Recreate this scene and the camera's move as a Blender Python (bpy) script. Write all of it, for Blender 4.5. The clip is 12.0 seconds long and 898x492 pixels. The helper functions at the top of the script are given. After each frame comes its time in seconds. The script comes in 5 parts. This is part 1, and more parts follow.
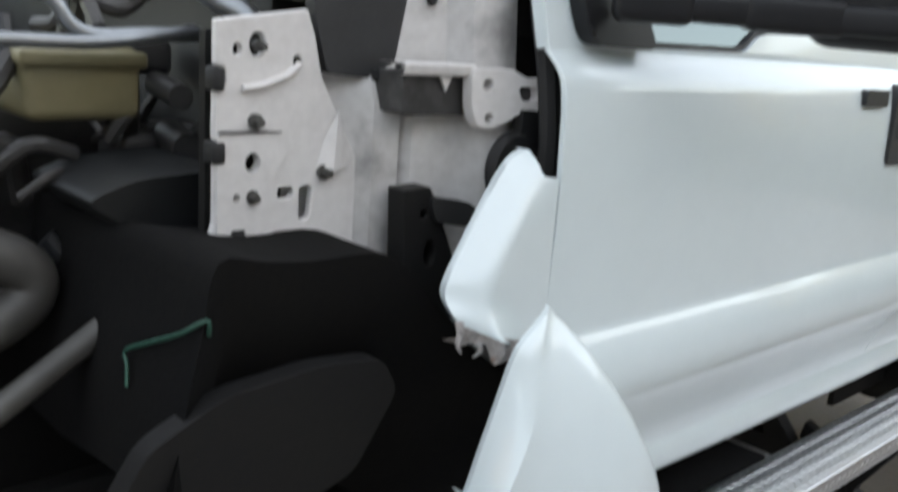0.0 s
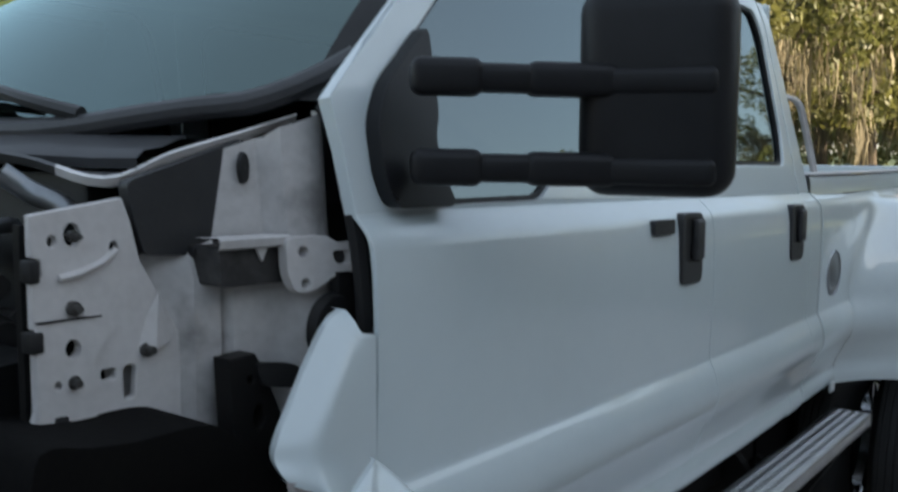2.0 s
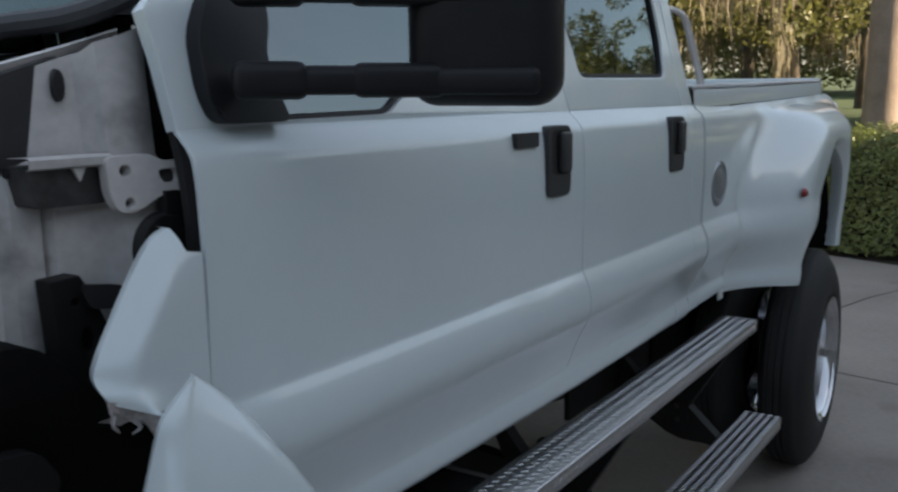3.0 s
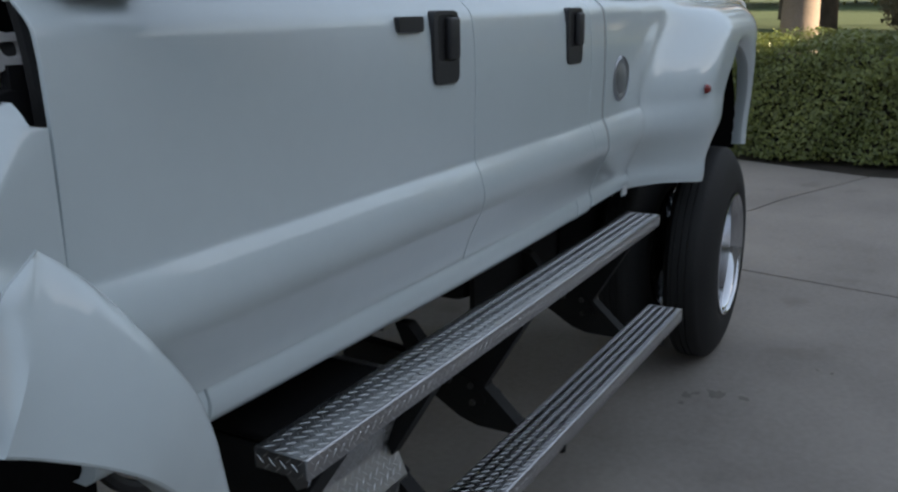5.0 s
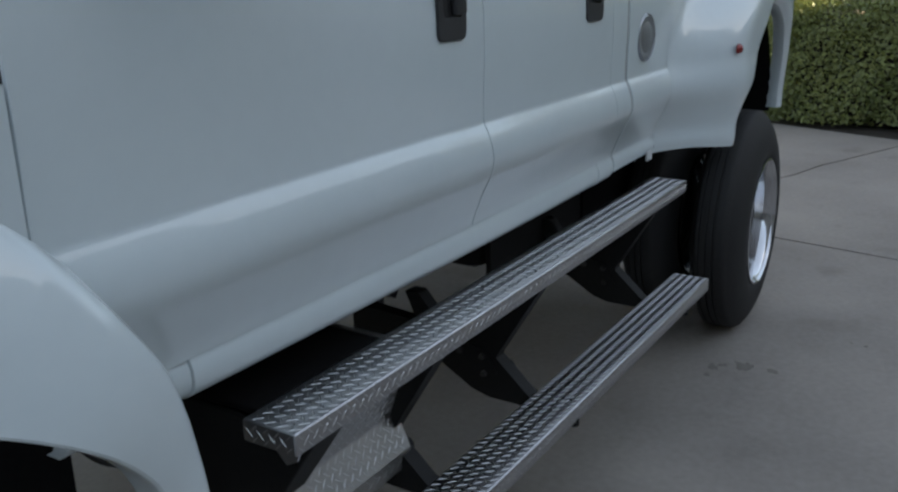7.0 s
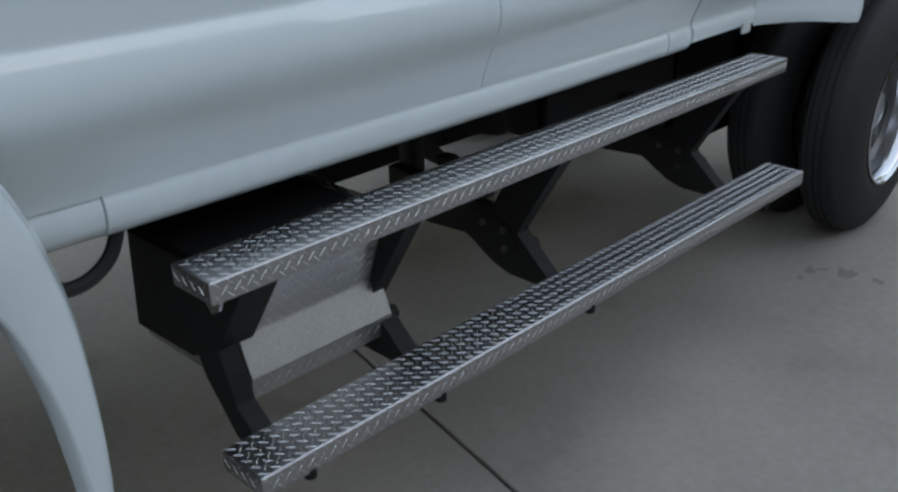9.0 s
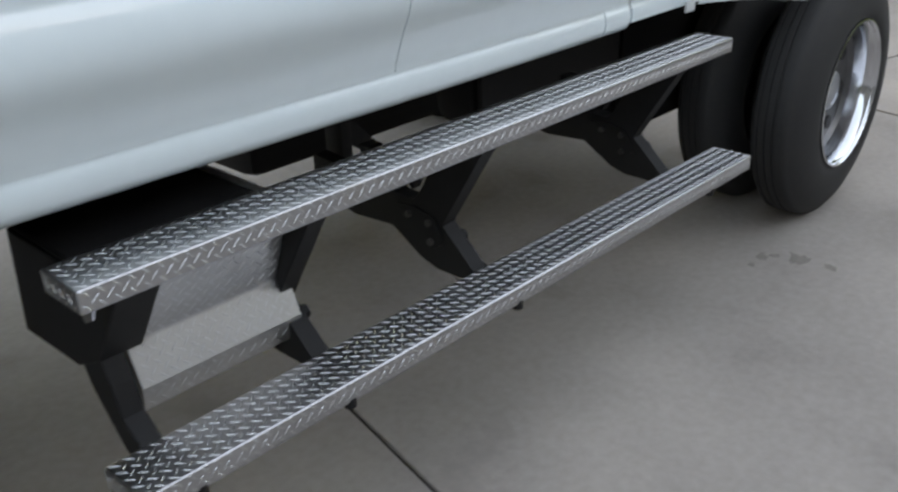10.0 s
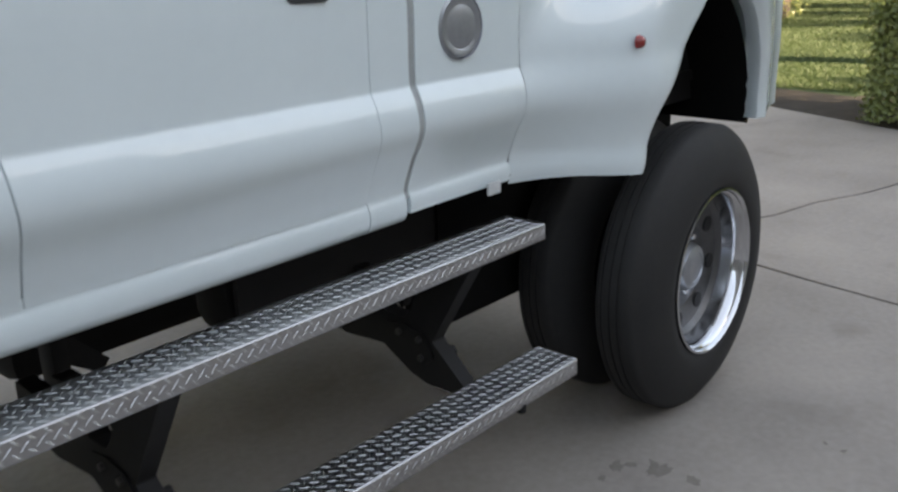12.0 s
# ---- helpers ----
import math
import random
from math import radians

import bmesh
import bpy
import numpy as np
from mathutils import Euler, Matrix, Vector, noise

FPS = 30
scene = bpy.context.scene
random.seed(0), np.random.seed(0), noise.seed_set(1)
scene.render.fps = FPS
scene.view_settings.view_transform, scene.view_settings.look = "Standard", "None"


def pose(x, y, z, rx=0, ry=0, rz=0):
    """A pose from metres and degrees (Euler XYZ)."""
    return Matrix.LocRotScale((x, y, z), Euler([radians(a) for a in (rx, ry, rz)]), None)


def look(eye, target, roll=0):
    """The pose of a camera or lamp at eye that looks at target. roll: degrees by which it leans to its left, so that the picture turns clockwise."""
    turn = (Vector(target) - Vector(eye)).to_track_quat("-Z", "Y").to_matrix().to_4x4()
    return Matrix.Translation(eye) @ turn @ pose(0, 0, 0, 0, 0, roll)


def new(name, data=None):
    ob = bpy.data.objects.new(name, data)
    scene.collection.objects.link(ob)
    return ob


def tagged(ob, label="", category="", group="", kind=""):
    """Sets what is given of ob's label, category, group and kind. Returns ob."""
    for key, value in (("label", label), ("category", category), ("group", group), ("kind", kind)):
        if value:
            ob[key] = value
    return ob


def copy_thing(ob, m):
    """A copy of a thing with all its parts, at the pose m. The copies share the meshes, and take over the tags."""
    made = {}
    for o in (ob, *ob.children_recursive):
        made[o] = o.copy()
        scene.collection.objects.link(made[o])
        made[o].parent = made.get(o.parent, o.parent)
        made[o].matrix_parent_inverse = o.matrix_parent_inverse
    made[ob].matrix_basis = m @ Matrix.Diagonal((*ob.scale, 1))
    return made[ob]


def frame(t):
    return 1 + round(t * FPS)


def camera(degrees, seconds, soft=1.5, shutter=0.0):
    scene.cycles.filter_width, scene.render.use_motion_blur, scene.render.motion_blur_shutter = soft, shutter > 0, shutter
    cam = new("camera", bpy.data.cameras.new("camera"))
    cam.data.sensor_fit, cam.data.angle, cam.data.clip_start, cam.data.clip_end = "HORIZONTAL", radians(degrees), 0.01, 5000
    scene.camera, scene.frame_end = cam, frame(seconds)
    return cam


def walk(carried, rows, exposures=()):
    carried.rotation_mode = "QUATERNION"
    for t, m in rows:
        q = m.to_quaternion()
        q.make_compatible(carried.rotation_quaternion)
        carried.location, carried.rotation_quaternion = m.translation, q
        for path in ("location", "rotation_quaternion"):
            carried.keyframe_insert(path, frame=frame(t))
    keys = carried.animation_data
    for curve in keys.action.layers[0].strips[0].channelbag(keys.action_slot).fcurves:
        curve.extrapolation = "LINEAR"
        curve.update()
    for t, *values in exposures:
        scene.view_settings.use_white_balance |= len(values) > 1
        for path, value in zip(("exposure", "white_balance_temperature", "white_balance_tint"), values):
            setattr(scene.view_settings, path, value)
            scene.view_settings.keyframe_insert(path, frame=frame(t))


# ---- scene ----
cam = camera(51.0, 12.0, soft=2.4, shutter=0.35)
PATH = [
    (0, (-0.981, -0.802, 1.672), (0.359, 0.597, 1.176), 4.1),
    (0.5, (-1.069, -0.802, 1.735), (0.399, 0.541, 1.533), 2.8),
    (1, (-1.107, -0.828, 1.773), (0.428, 0.452, 1.716), 3.5),
    (1.5, (-1.084, -0.846, 1.765), (0.481, 0.395, 1.677), 2.4),
    (2, (-1.003, -0.887, 1.721), (0.573, 0.326, 1.513), 0.3),
    (2.5, (-0.94, -0.955, 1.704), (0.648, 0.215, 1.37), -0.7),
    (3, (-0.91, -1.014, 1.701), (0.722, 0.082, 1.337), -0.9),
    (3.5, (-0.899, -1.062, 1.683), (0.779, -0.049, 1.288), -1.0),
    (5.5, (-0.837, -1.098, 1.625), (0.812, -0.12, 1.055), -1.4),
    (6, (-0.818, -1.092, 1.62), (0.8, -0.072, 1.036), -1.3),
    (6.5, (-0.797, -1.106, 1.614), (0.816, -0.086, 1.015), -1.5),
    (8.5, (-0.453, -1.218, 1.575), (1.001, -0.052, 0.849), -0.9),
    (9, (-0.376, -1.398, 1.517), (0.909, -0.109, 0.688), -1.6),
    (9.5, (-0.321, -1.464, 1.491), (0.922, -0.138, 0.657), -2.5),
    (10, (-0.185, -1.418, 1.496), (1.11, -0.167, 0.625), -1.7),
    (10.5, (-0.046, -1.328, 1.459), (1.369, -0.13, 0.707), -2.2),
    (11, (0.125, -1.326, 1.461), (1.588, -0.164, 0.748), -3.8),
    (11.5, (0.315, -1.412, 1.525), (1.772, -0.226, 0.841), -1.3),
    (12, (0.561, -1.469, 1.516), (1.962, -0.187, 0.889), -2.2),
]
walk(cam, [(t, look(eye, target, roll)) for t, eye, target, roll in PATH],
     exposures=[(0, 3.24, 8450, 12), (0.5, 2.76, 7500, 7), (1, 2.34, 7150, 7), (1.5, 2.07, 7100, 7), (2, 1.95, 7050, 8), (2.5, 1.78, 7150, 10), (3, 1.76, 7150, 11), (3.5, 1.7, 7150, 11), (6, 1.98, 7050, 10), (8.5, 2.25, 7300, 9), (9.5, 2.89, 7600, 11), (10, 3.12, 7900, 12), (11, 3.02, 8250, 13), (12, 2.8, 7850, 13)])

# ---------- light ----------
world = bpy.data.worlds.new("sky")
scene.world = world
world.use_nodes = True
wn = world.node_tree
sky = wn.nodes.new("ShaderNodeTexSky")
sky.sky_type = 'NISHITA'
sky.sun_disc = False
SUN_FROM = Vector((0.25, -0.92, 0.31)).normalized()
sky.sun_elevation = math.asin(SUN_FROM.z)
sky.sun_rotation = math.atan2(SUN_FROM.x, SUN_FROM.y)
sky.air_density, sky.dust_density, sky.ozone_density = 1.0, 0.6, 1.0
# a thin even veil of high haze over the blue
veil = wn.nodes.new("ShaderNodeMixRGB")
veil.blend_type = 'ADD'
veil.inputs[0].default_value = 1.0
veil.inputs[2].default_value = (2.17, 2.5, 3.0, 1)
wn.links.new(sky.outputs[0], veil.inputs[1])
wn.links.new(veil.outputs[0], wn.nodes["Background"].inputs[0])
wn.nodes["Background"].inputs[1].default_value = 0.046
sun_data = bpy.data.lights.new("sun", 'SUN')
sun_data.energy, sun_data.angle, sun_data.color = 5.0, radians(0.6), (1.0, 0.86, 0.66)
sun = new("sun", sun_data)
sun.matrix_world = look(SUN_FROM * 50, (0, 0, 0))


# ---------- materials ----------
def mat(name, col, rough=0.5, metal=0.0, col2=None, scale=6.0, fine=90.0, amount=0.5, bump=0.0, bump_scale=200.0,
        coat=0.0, rough_var=0.08, spec=0.5, random=0.0, trans=0.0, stain=None, stain_scale=1.2, stain_cut=0.6, coat_rough=0.10):
    """A principled surface with colour varied at two scales, stains, uneven gloss and fine relief."""
    m = bpy.data.materials.new(name)
    m.use_nodes = True
    nt = m.node_tree
    nd, ln = nt.nodes, nt.links
    b = nd["Principled BSDF"]
    co = nd.new("ShaderNodeTexCoord")
    n1, n2 = nd.new("ShaderNodeTexNoise"), nd.new("ShaderNodeTexNoise")
    for n, s, d in ((n1, scale, 4), (n2, fine, 3)):
        n.inputs["Scale"].default_value, n.inputs["Detail"].default_value = s, d
        ln.new(co.outputs["Object"], n.inputs["Vector"])
    add = nd.new("ShaderNodeMath")
    add.operation = 'MULTIPLY_ADD'
    add.inputs[1].default_value = 0.45
    ln.new(n2.outputs[0], add.inputs[0])
    ln.new(n1.outputs[0], add.inputs[2])
    ramp = nd.new("ShaderNodeMapRange")
    ramp.inputs[1].default_value, ramp.inputs[2].default_value = 0.45, 1.0
    ramp.inputs[4].default_value = amount * 2
    ln.new(add.outputs[0], ramp.inputs[0])
    mix = nd.new("ShaderNodeMixRGB")
    c2 = col2 or tuple(c * 0.75 for c in col)
    mix.inputs[1].default_value, mix.inputs[2].default_value = (*col, 1), (*c2, 1)
    ln.new(ramp.outputs[0], mix.inputs[0])
    out = mix.outputs[0]
    if stain:
        n3 = nd.new("ShaderNodeTexNoise")
        n3.inputs["Scale"].default_value, n3.inputs["Detail"].default_value = stain_scale, 7
        ln.new(co.outputs["Object"], n3.inputs["Vector"])
        r3 = nd.new("ShaderNodeMapRange")
        r3.inputs[1].default_value, r3.inputs[2].default_value = stain_cut, stain_cut + 0.16
        ln.new(n3.outputs[0], r3.inputs[0])
        m3 = nd.new("ShaderNodeMixRGB")
        m3.inputs[2].default_value = (*stain, 1)
        ln.new(r3.outputs[0], m3.inputs[0])
        ln.new(out, m3.inputs[1])
        out = m3.outputs[0]
    if random:
        oi = nd.new("ShaderNodeObjectInfo")
        ge = nd.new("ShaderNodeNewGeometry")
        sm = nd.new("ShaderNodeMath")
        sm.operation = 'ADD'
        ln.new(oi.outputs["Random"], sm.inputs[0])
        ln.new(ge.outputs["Random Per Island"], sm.inputs[1])
        hs = nd.new("ShaderNodeHueSaturation")
        mr = nd.new("ShaderNodeMapRange")
        mr.inputs[2].default_value = 2.0
        mr.inputs[3].default_value, mr.inputs[4].default_value = 1 - random, 1 + random
        ln.new(sm.outputs[0], mr.inputs[0])
        ln.new(mr.outputs[0], hs.inputs["Value"])
        ln.new(out, hs.inputs["Color"])
        out = hs.outputs[0]
    ln.new(out, b.inputs["Base Color"])
    b.inputs["Metallic"].default_value = metal
    rr = nd.new("ShaderNodeMapRange")
    rr.inputs[3].default_value, rr.inputs[4].default_value = max(0.02, rough - rough_var), min(1, rough + rough_var)
    ln.new(n1.outputs[0], rr.inputs[0])
    ln.new(rr.outputs[0], b.inputs["Roughness"])
    b.inputs["Specular IOR Level"].default_value = spec
    b.inputs["Coat Weight"].default_value = coat
    b.inputs["Coat Roughness"].default_value = coat_rough
    b.inputs["Coat IOR"].default_value = 1.55
    if bump:
        n4 = nd.new("ShaderNodeTexNoise")
        n4.inputs["Scale"].default_value, n4.inputs["Detail"].default_value = bump_scale, 4
        ln.new(co.outputs["Object"], n4.inputs["Vector"])
        bp = nd.new("ShaderNodeBump")
        bp.inputs["Strength"].default_value, bp.inputs["Distance"].default_value = bump, 0.004
        ln.new(n4.outputs[0], bp.inputs["Height"])
        ln.new(bp.outputs[0], b.inputs["Normal"])
    if trans:
        tr = nd.new("ShaderNodeBsdfTranslucent")
        ln.new(out, tr.inputs[0])
        ms = nd.new("ShaderNodeMixShader")
        ms.inputs[0].default_value = trans
        ln.new(b.outputs[0], ms.inputs[1])
        ln.new(tr.outputs[0], ms.inputs[2])
        ln.new(ms.outputs[0], nd["Material Output"].inputs[0])
    return m


def glass(name, tint, rough=0.02, ior=2.1, sheen=(0.95, 0.97, 1.0)):
    """Thin tinted glass: a mirror at grazing angles over a coloured clear sheet."""
    m = bpy.data.materials.new(name)
    m.use_nodes = True
    nd, ln = m.node_tree.nodes, m.node_tree.links
    nd.remove(nd["Principled BSDF"])
    tr, gl, fr, ms = (nd.new("ShaderNodeBsdf" + k) if k in ("Transparent", "Glossy") else nd.new("ShaderNode" + k)
                      for k in ("Transparent", "Glossy", "Fresnel", "MixShader"))
    tr.inputs[0].default_value = (*tint, 1)
    gl.inputs["Roughness"].default_value = rough
    gl.inputs[0].default_value = (*sheen, 1)
    fr.inputs[0].default_value = ior
    ln.new(fr.outputs[0], ms.inputs[0])
    ln.new(tr.outputs[0], ms.inputs[1])
    ln.new(gl.outputs[0], ms.inputs[2])
    ln.new(ms.outputs[0], nd["Material Output"].inputs[0])
    return m


PAINT = mat("white_paint", (0.645, 0.722, 0.738), 0.42, col2=(0.605, 0.682, 0.70), scale=2.5, fine=30, amount=0.5, coat=1.0, rough_var=0.05, bump=0.010, bump_scale=5, coat_rough=0.055)
PRIMER = mat("bay_paint", (0.72, 0.70, 0.69), 0.42, col2=(0.54, 0.52, 0.51), scale=7, fine=70, amount=0.5, stain=(0.24, 0.22, 0.21), stain_scale=6.5, stain_cut=0.585, bump=0.06, bump_scale=60)
# bay paint again, darker: smudges plus the bulkhead's shading in one colour
POST = mat("grimy_bay_paint", (0.64, 0.625, 0.615), 0.45, col2=(0.44, 0.425, 0.415), scale=5, fine=60, amount=0.6, stain=(0.19, 0.18, 0.175), stain_scale=7, stain_cut=0.56, bump=0.06, bump_scale=60)
BLACK = mat("black_plastic", (0.021, 0.022, 0.024), 0.48, col2=(0.034, 0.035, 0.037), scale=14, fine=160, bump=0.12, bump_scale=420)
TRAY = mat("weathered_grey_plastic", (0.045, 0.047, 0.052), 0.5, col2=(0.065, 0.067, 0.072), scale=12, fine=120, bump=0.08, bump_scale=300, stain=(0.10, 0.10, 0.10), stain_scale=9, stain_cut=0.66)
MIRROR = mat("mirror_plastic", (0.011, 0.0115, 0.0135), 0.42, col2=(0.016, 0.0165, 0.0185), scale=14, fine=160, bump=0.08, bump_scale=420, spec=0.26)
POCKET = mat("grimy_pocket", (0.085, 0.083, 0.083), 0.5, col2=(0.03, 0.029, 0.029), scale=16, fine=60, amount=0.8, stain=(0.30, 0.29, 0.285), stain_scale=22, stain_cut=0.62, bump=0.15, bump_scale=70)
SHIELD = mat("dull_shield", (0.008, 0.008, 0.009), 0.7, col2=(0.013, 0.0125, 0.012), scale=6, fine=60, bump=0.1, bump_scale=90, spec=0.25)
TORN = mat("torn_rusty_sheet", (0.60, 0.57, 0.56), 0.6, col2=(0.34, 0.31, 0.30), scale=40, fine=160, amount=0.6, stain=(0.34, 0.18, 0.09), stain_scale=35, stain_cut=0.62, bump=0.4, bump_scale=120)
# black rubber; also colours the shade in holes, slots and recesses
SEAL_AND_SHADE = mat("black_rubber_seal", (0.012, 0.012, 0.013), 0.6, scale=20, bump=0.05)
COVER = mat("dusty_grey_cover", (0.016, 0.0175, 0.019), 0.5, col2=(0.010, 0.0105, 0.011), scale=8, fine=60, bump=0.1, bump_scale=80)
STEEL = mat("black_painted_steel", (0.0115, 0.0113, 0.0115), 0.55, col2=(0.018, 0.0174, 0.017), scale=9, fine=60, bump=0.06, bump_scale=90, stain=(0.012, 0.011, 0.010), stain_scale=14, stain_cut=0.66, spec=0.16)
LINER = mat("wheel_liner_felt", (0.0065, 0.0065, 0.007), 0.9, col2=(0.011, 0.0105, 0.010), scale=5, bump=0.2, bump_scale=120, spec=0.06)
GUNK = mat("greasy_dark_metal", (0.027, 0.026, 0.0265), 0.45, col2=(0.055, 0.052, 0.050), scale=11, fine=55, stain=(0.012, 0.011, 0.01), stain_scale=8, stain_cut=0.55, bump=0.2, bump_scale=70)
HOSE = mat("dull_grey_hose", (0.085, 0.082, 0.076), 0.5, col2=(0.04, 0.038, 0.036), scale=8, fine=40, bump=0.05)
RUBBER = mat("tyre_rubber", (0.017, 0.017, 0.0178), 0.7, col2=(0.027, 0.0265, 0.026), scale=5, fine=60, stain=(0.030, 0.029, 0.027), stain_scale=3.5, stain_cut=0.66, bump=0.12, bump_scale=150, spec=0.3)
CHROME = mat("polished_aluminium", (0.66, 0.67, 0.69), 0.13, 1.0, col2=(0.56, 0.57, 0.59), scale=7, fine=120, rough_var=0.07)
# polished disc, coloured dark for the dim surroundings it mirrors
DISC = mat("dull_wheel_disc", (0.17, 0.172, 0.178), 0.45, 1.0, col2=(0.11, 0.112, 0.116), scale=9, fine=90, rough_var=0.1, stain=(0.12, 0.115, 0.11), stain_scale=9, stain_cut=0.6)
ALU = mat("bright_tread_aluminium", (0.52, 0.52, 0.53), 0.31, 1.0, col2=(0.43, 0.43, 0.44), scale=9, fine=140, rough_var=0.07, stain=(0.46, 0.45, 0.44), stain_scale=6, stain_cut=0.6, bump=0.05, bump_scale=300)
DULL = mat("mill_finish_aluminium", (0.58, 0.575, 0.565), 0.42, 1.0, col2=(0.48, 0.475, 0.465), scale=9, fine=140, rough_var=0.08, stain=(0.48, 0.465, 0.45), stain_scale=8, stain_cut=0.6, bump=0.05, bump_scale=300)
LUG = mat("worn_lug_aluminium", (0.64, 0.645, 0.65), 0.34, 1.0, col2=(0.58, 0.585, 0.59), scale=20, fine=150, rough_var=0.1)
CREAM = mat("cream_plastic", (0.205, 0.180, 0.104), 0.42, col2=(0.15, 0.13, 0.068), scale=7, fine=50, stain=(0.25, 0.2, 0.11), stain_scale=7, stain_cut=0.62)
AMBER = mat("red_amber_lens", (0.36, 0.09, 0.05), 0.3, col2=(0.26, 0.06, 0.035), scale=30, coat=0.5)
RED = mat("red_lens", (0.28, 0.018, 0.015), 0.2, col2=(0.2, 0.012, 0.01), scale=30, coat=0.5)
CONCRETE = mat("brushed_concrete", (0.345, 0.308, 0.276), 0.82, col2=(0.225, 0.200, 0.180), scale=1.3, fine=34, amount=0.5, stain=(0.205, 0.18, 0.16), stain_scale=2.6, stain_cut=0.60, bump=0.4, bump_scale=190, random=0.05)
HAIRLINE = mat("dried_oil_drip", (0.215, 0.19, 0.168), 0.9, col2=(0.155, 0.136, 0.12), scale=30)
GAP_SHADE = mat("dusty_gap_sealer", (0.36, 0.385, 0.385), 0.8, col2=(0.24, 0.26, 0.26), scale=14, fine=80)
# grimy bulkhead, its colour near black to hold the cowl overhang's shade
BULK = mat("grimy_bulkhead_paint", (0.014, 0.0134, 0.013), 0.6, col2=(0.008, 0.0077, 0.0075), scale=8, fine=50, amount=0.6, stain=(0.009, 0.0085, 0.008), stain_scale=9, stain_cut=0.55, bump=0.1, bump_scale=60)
JOINT = mat("dirty_joint", (0.05, 0.046, 0.04), 0.95, scale=8)
LAWN = mat("lawn_soil", (0.056, 0.088, 0.026), 0.95, col2=(0.046, 0.074, 0.021), scale=0.5, fine=14, bump=0.6, bump_scale=60)
GRASS = mat("grass_blade", (0.054, 0.086, 0.026), 0.6, col2=(0.038, 0.064, 0.019), scale=0.7, fine=9, random=0.18, trans=0.3)
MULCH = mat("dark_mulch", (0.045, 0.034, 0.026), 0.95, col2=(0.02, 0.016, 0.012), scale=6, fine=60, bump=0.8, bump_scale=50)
HEDGE_LEAF = mat("hedge_leaf", (0.25, 0.275, 0.085), 0.36, col2=(0.135, 0.175, 0.048), scale=1.6, fine=20, random=0.4, trans=0.3)
OAK_LEAF = mat("oak_leaf", (0.21, 0.20, 0.068), 0.5, col2=(0.085, 0.10, 0.033), scale=0.35, fine=4, random=0.35, trans=0.45)
MOSS = mat("hanging_moss", (0.27, 0.235, 0.165), 0.9, col2=(0.17, 0.142, 0.095), scale=0.6, fine=8, random=0.3, trans=0.25)
PALM_LEAF = mat("palm_leaflet", (0.36, 0.35, 0.10), 0.4, col2=(0.21, 0.24, 0.06), scale=0.7, fine=8, random=0.35, trans=0.4)
DEAD_LEAF = mat("orange_dry_leaf", (0.55, 0.13, 0.02), 0.6, col2=(0.4, 0.08, 0.015), scale=2, random=0.2, trans=0.3)
BARK = mat("rough_bark", (0.115, 0.088, 0.066), 0.95, col2=(0.055, 0.042, 0.033), scale=3, fine=28, bump=1.0, bump_scale=22)
PALM_BARK = mat("pale_palm_bark", (0.28, 0.215, 0.17), 0.9, col2=(0.19, 0.145, 0.115), scale=4, fine=35, bump=0.9, bump_scale=30)
# dark, so the unseen added walls bounce and reflect little light
STUCCO = mat("brown_stucco", (0.27, 0.25, 0.235), 0.9, col2=(0.22, 0.205, 0.19), scale=1.5, fine=40, bump=0.4, bump_scale=120)
DASH = mat("dark_grey_dash", (0.035, 0.037, 0.04), 0.7, scale=8, bump=0.1)
PALE = mat("pale_paper", (0.6, 0.62, 0.62), 0.7, scale=10)
SATIN = mat("satin_metal", (0.42, 0.44, 0.47), 0.38, 0.9, col2=(0.33, 0.35, 0.38), scale=12, fine=90)
TUBE = mat("grey_steel_tube", (0.30, 0.32, 0.34), 0.35, 0.8, scale=10, fine=80, rough_var=0.12)
WIRE = mat("green_wire", (0.014, 0.075, 0.052), 0.5, scale=10)
GLASS_F = glass("blue_tinted_windscreen", (0.20, 0.28, 0.29), ior=2.5, sheen=(0.74, 1.0, 1.0))
GLASS_S = glass("dark_side_glass", (0.055, 0.065, 0.075), ior=2.25, sheen=(0.80, 0.95, 1.0))


# ---------- mesh helpers ----------
def smoothstep(a, b, x):
    t = max(0.0, min(1.0, (x - a) / (b - a)))
    return t * t * (3 - 2 * t)


def rake(p):
    """The lifted body leans: its nose stands a little high and forward, its tail low."""
    x, y, z = p
    lift = 0.017 - 0.0215 * min(x, 2.5)
    if lift > 0:
        dz = lift * smoothstep(1.1, 1.7, z)
    else:
        dz = lift * (0.35 + 0.65 * smoothstep(0.85, 1.35, z))
    dx = -0.028 * smoothstep(0.75, -0.05, x)
    dy = 0.02 * smoothstep(0.05, 0.2, y) * smoothstep(0.3, 0.0, x) * smoothstep(1.4, 0.8, y)
    return Vector((x + dx, y + dy, z + dz))


RAKED = [False]


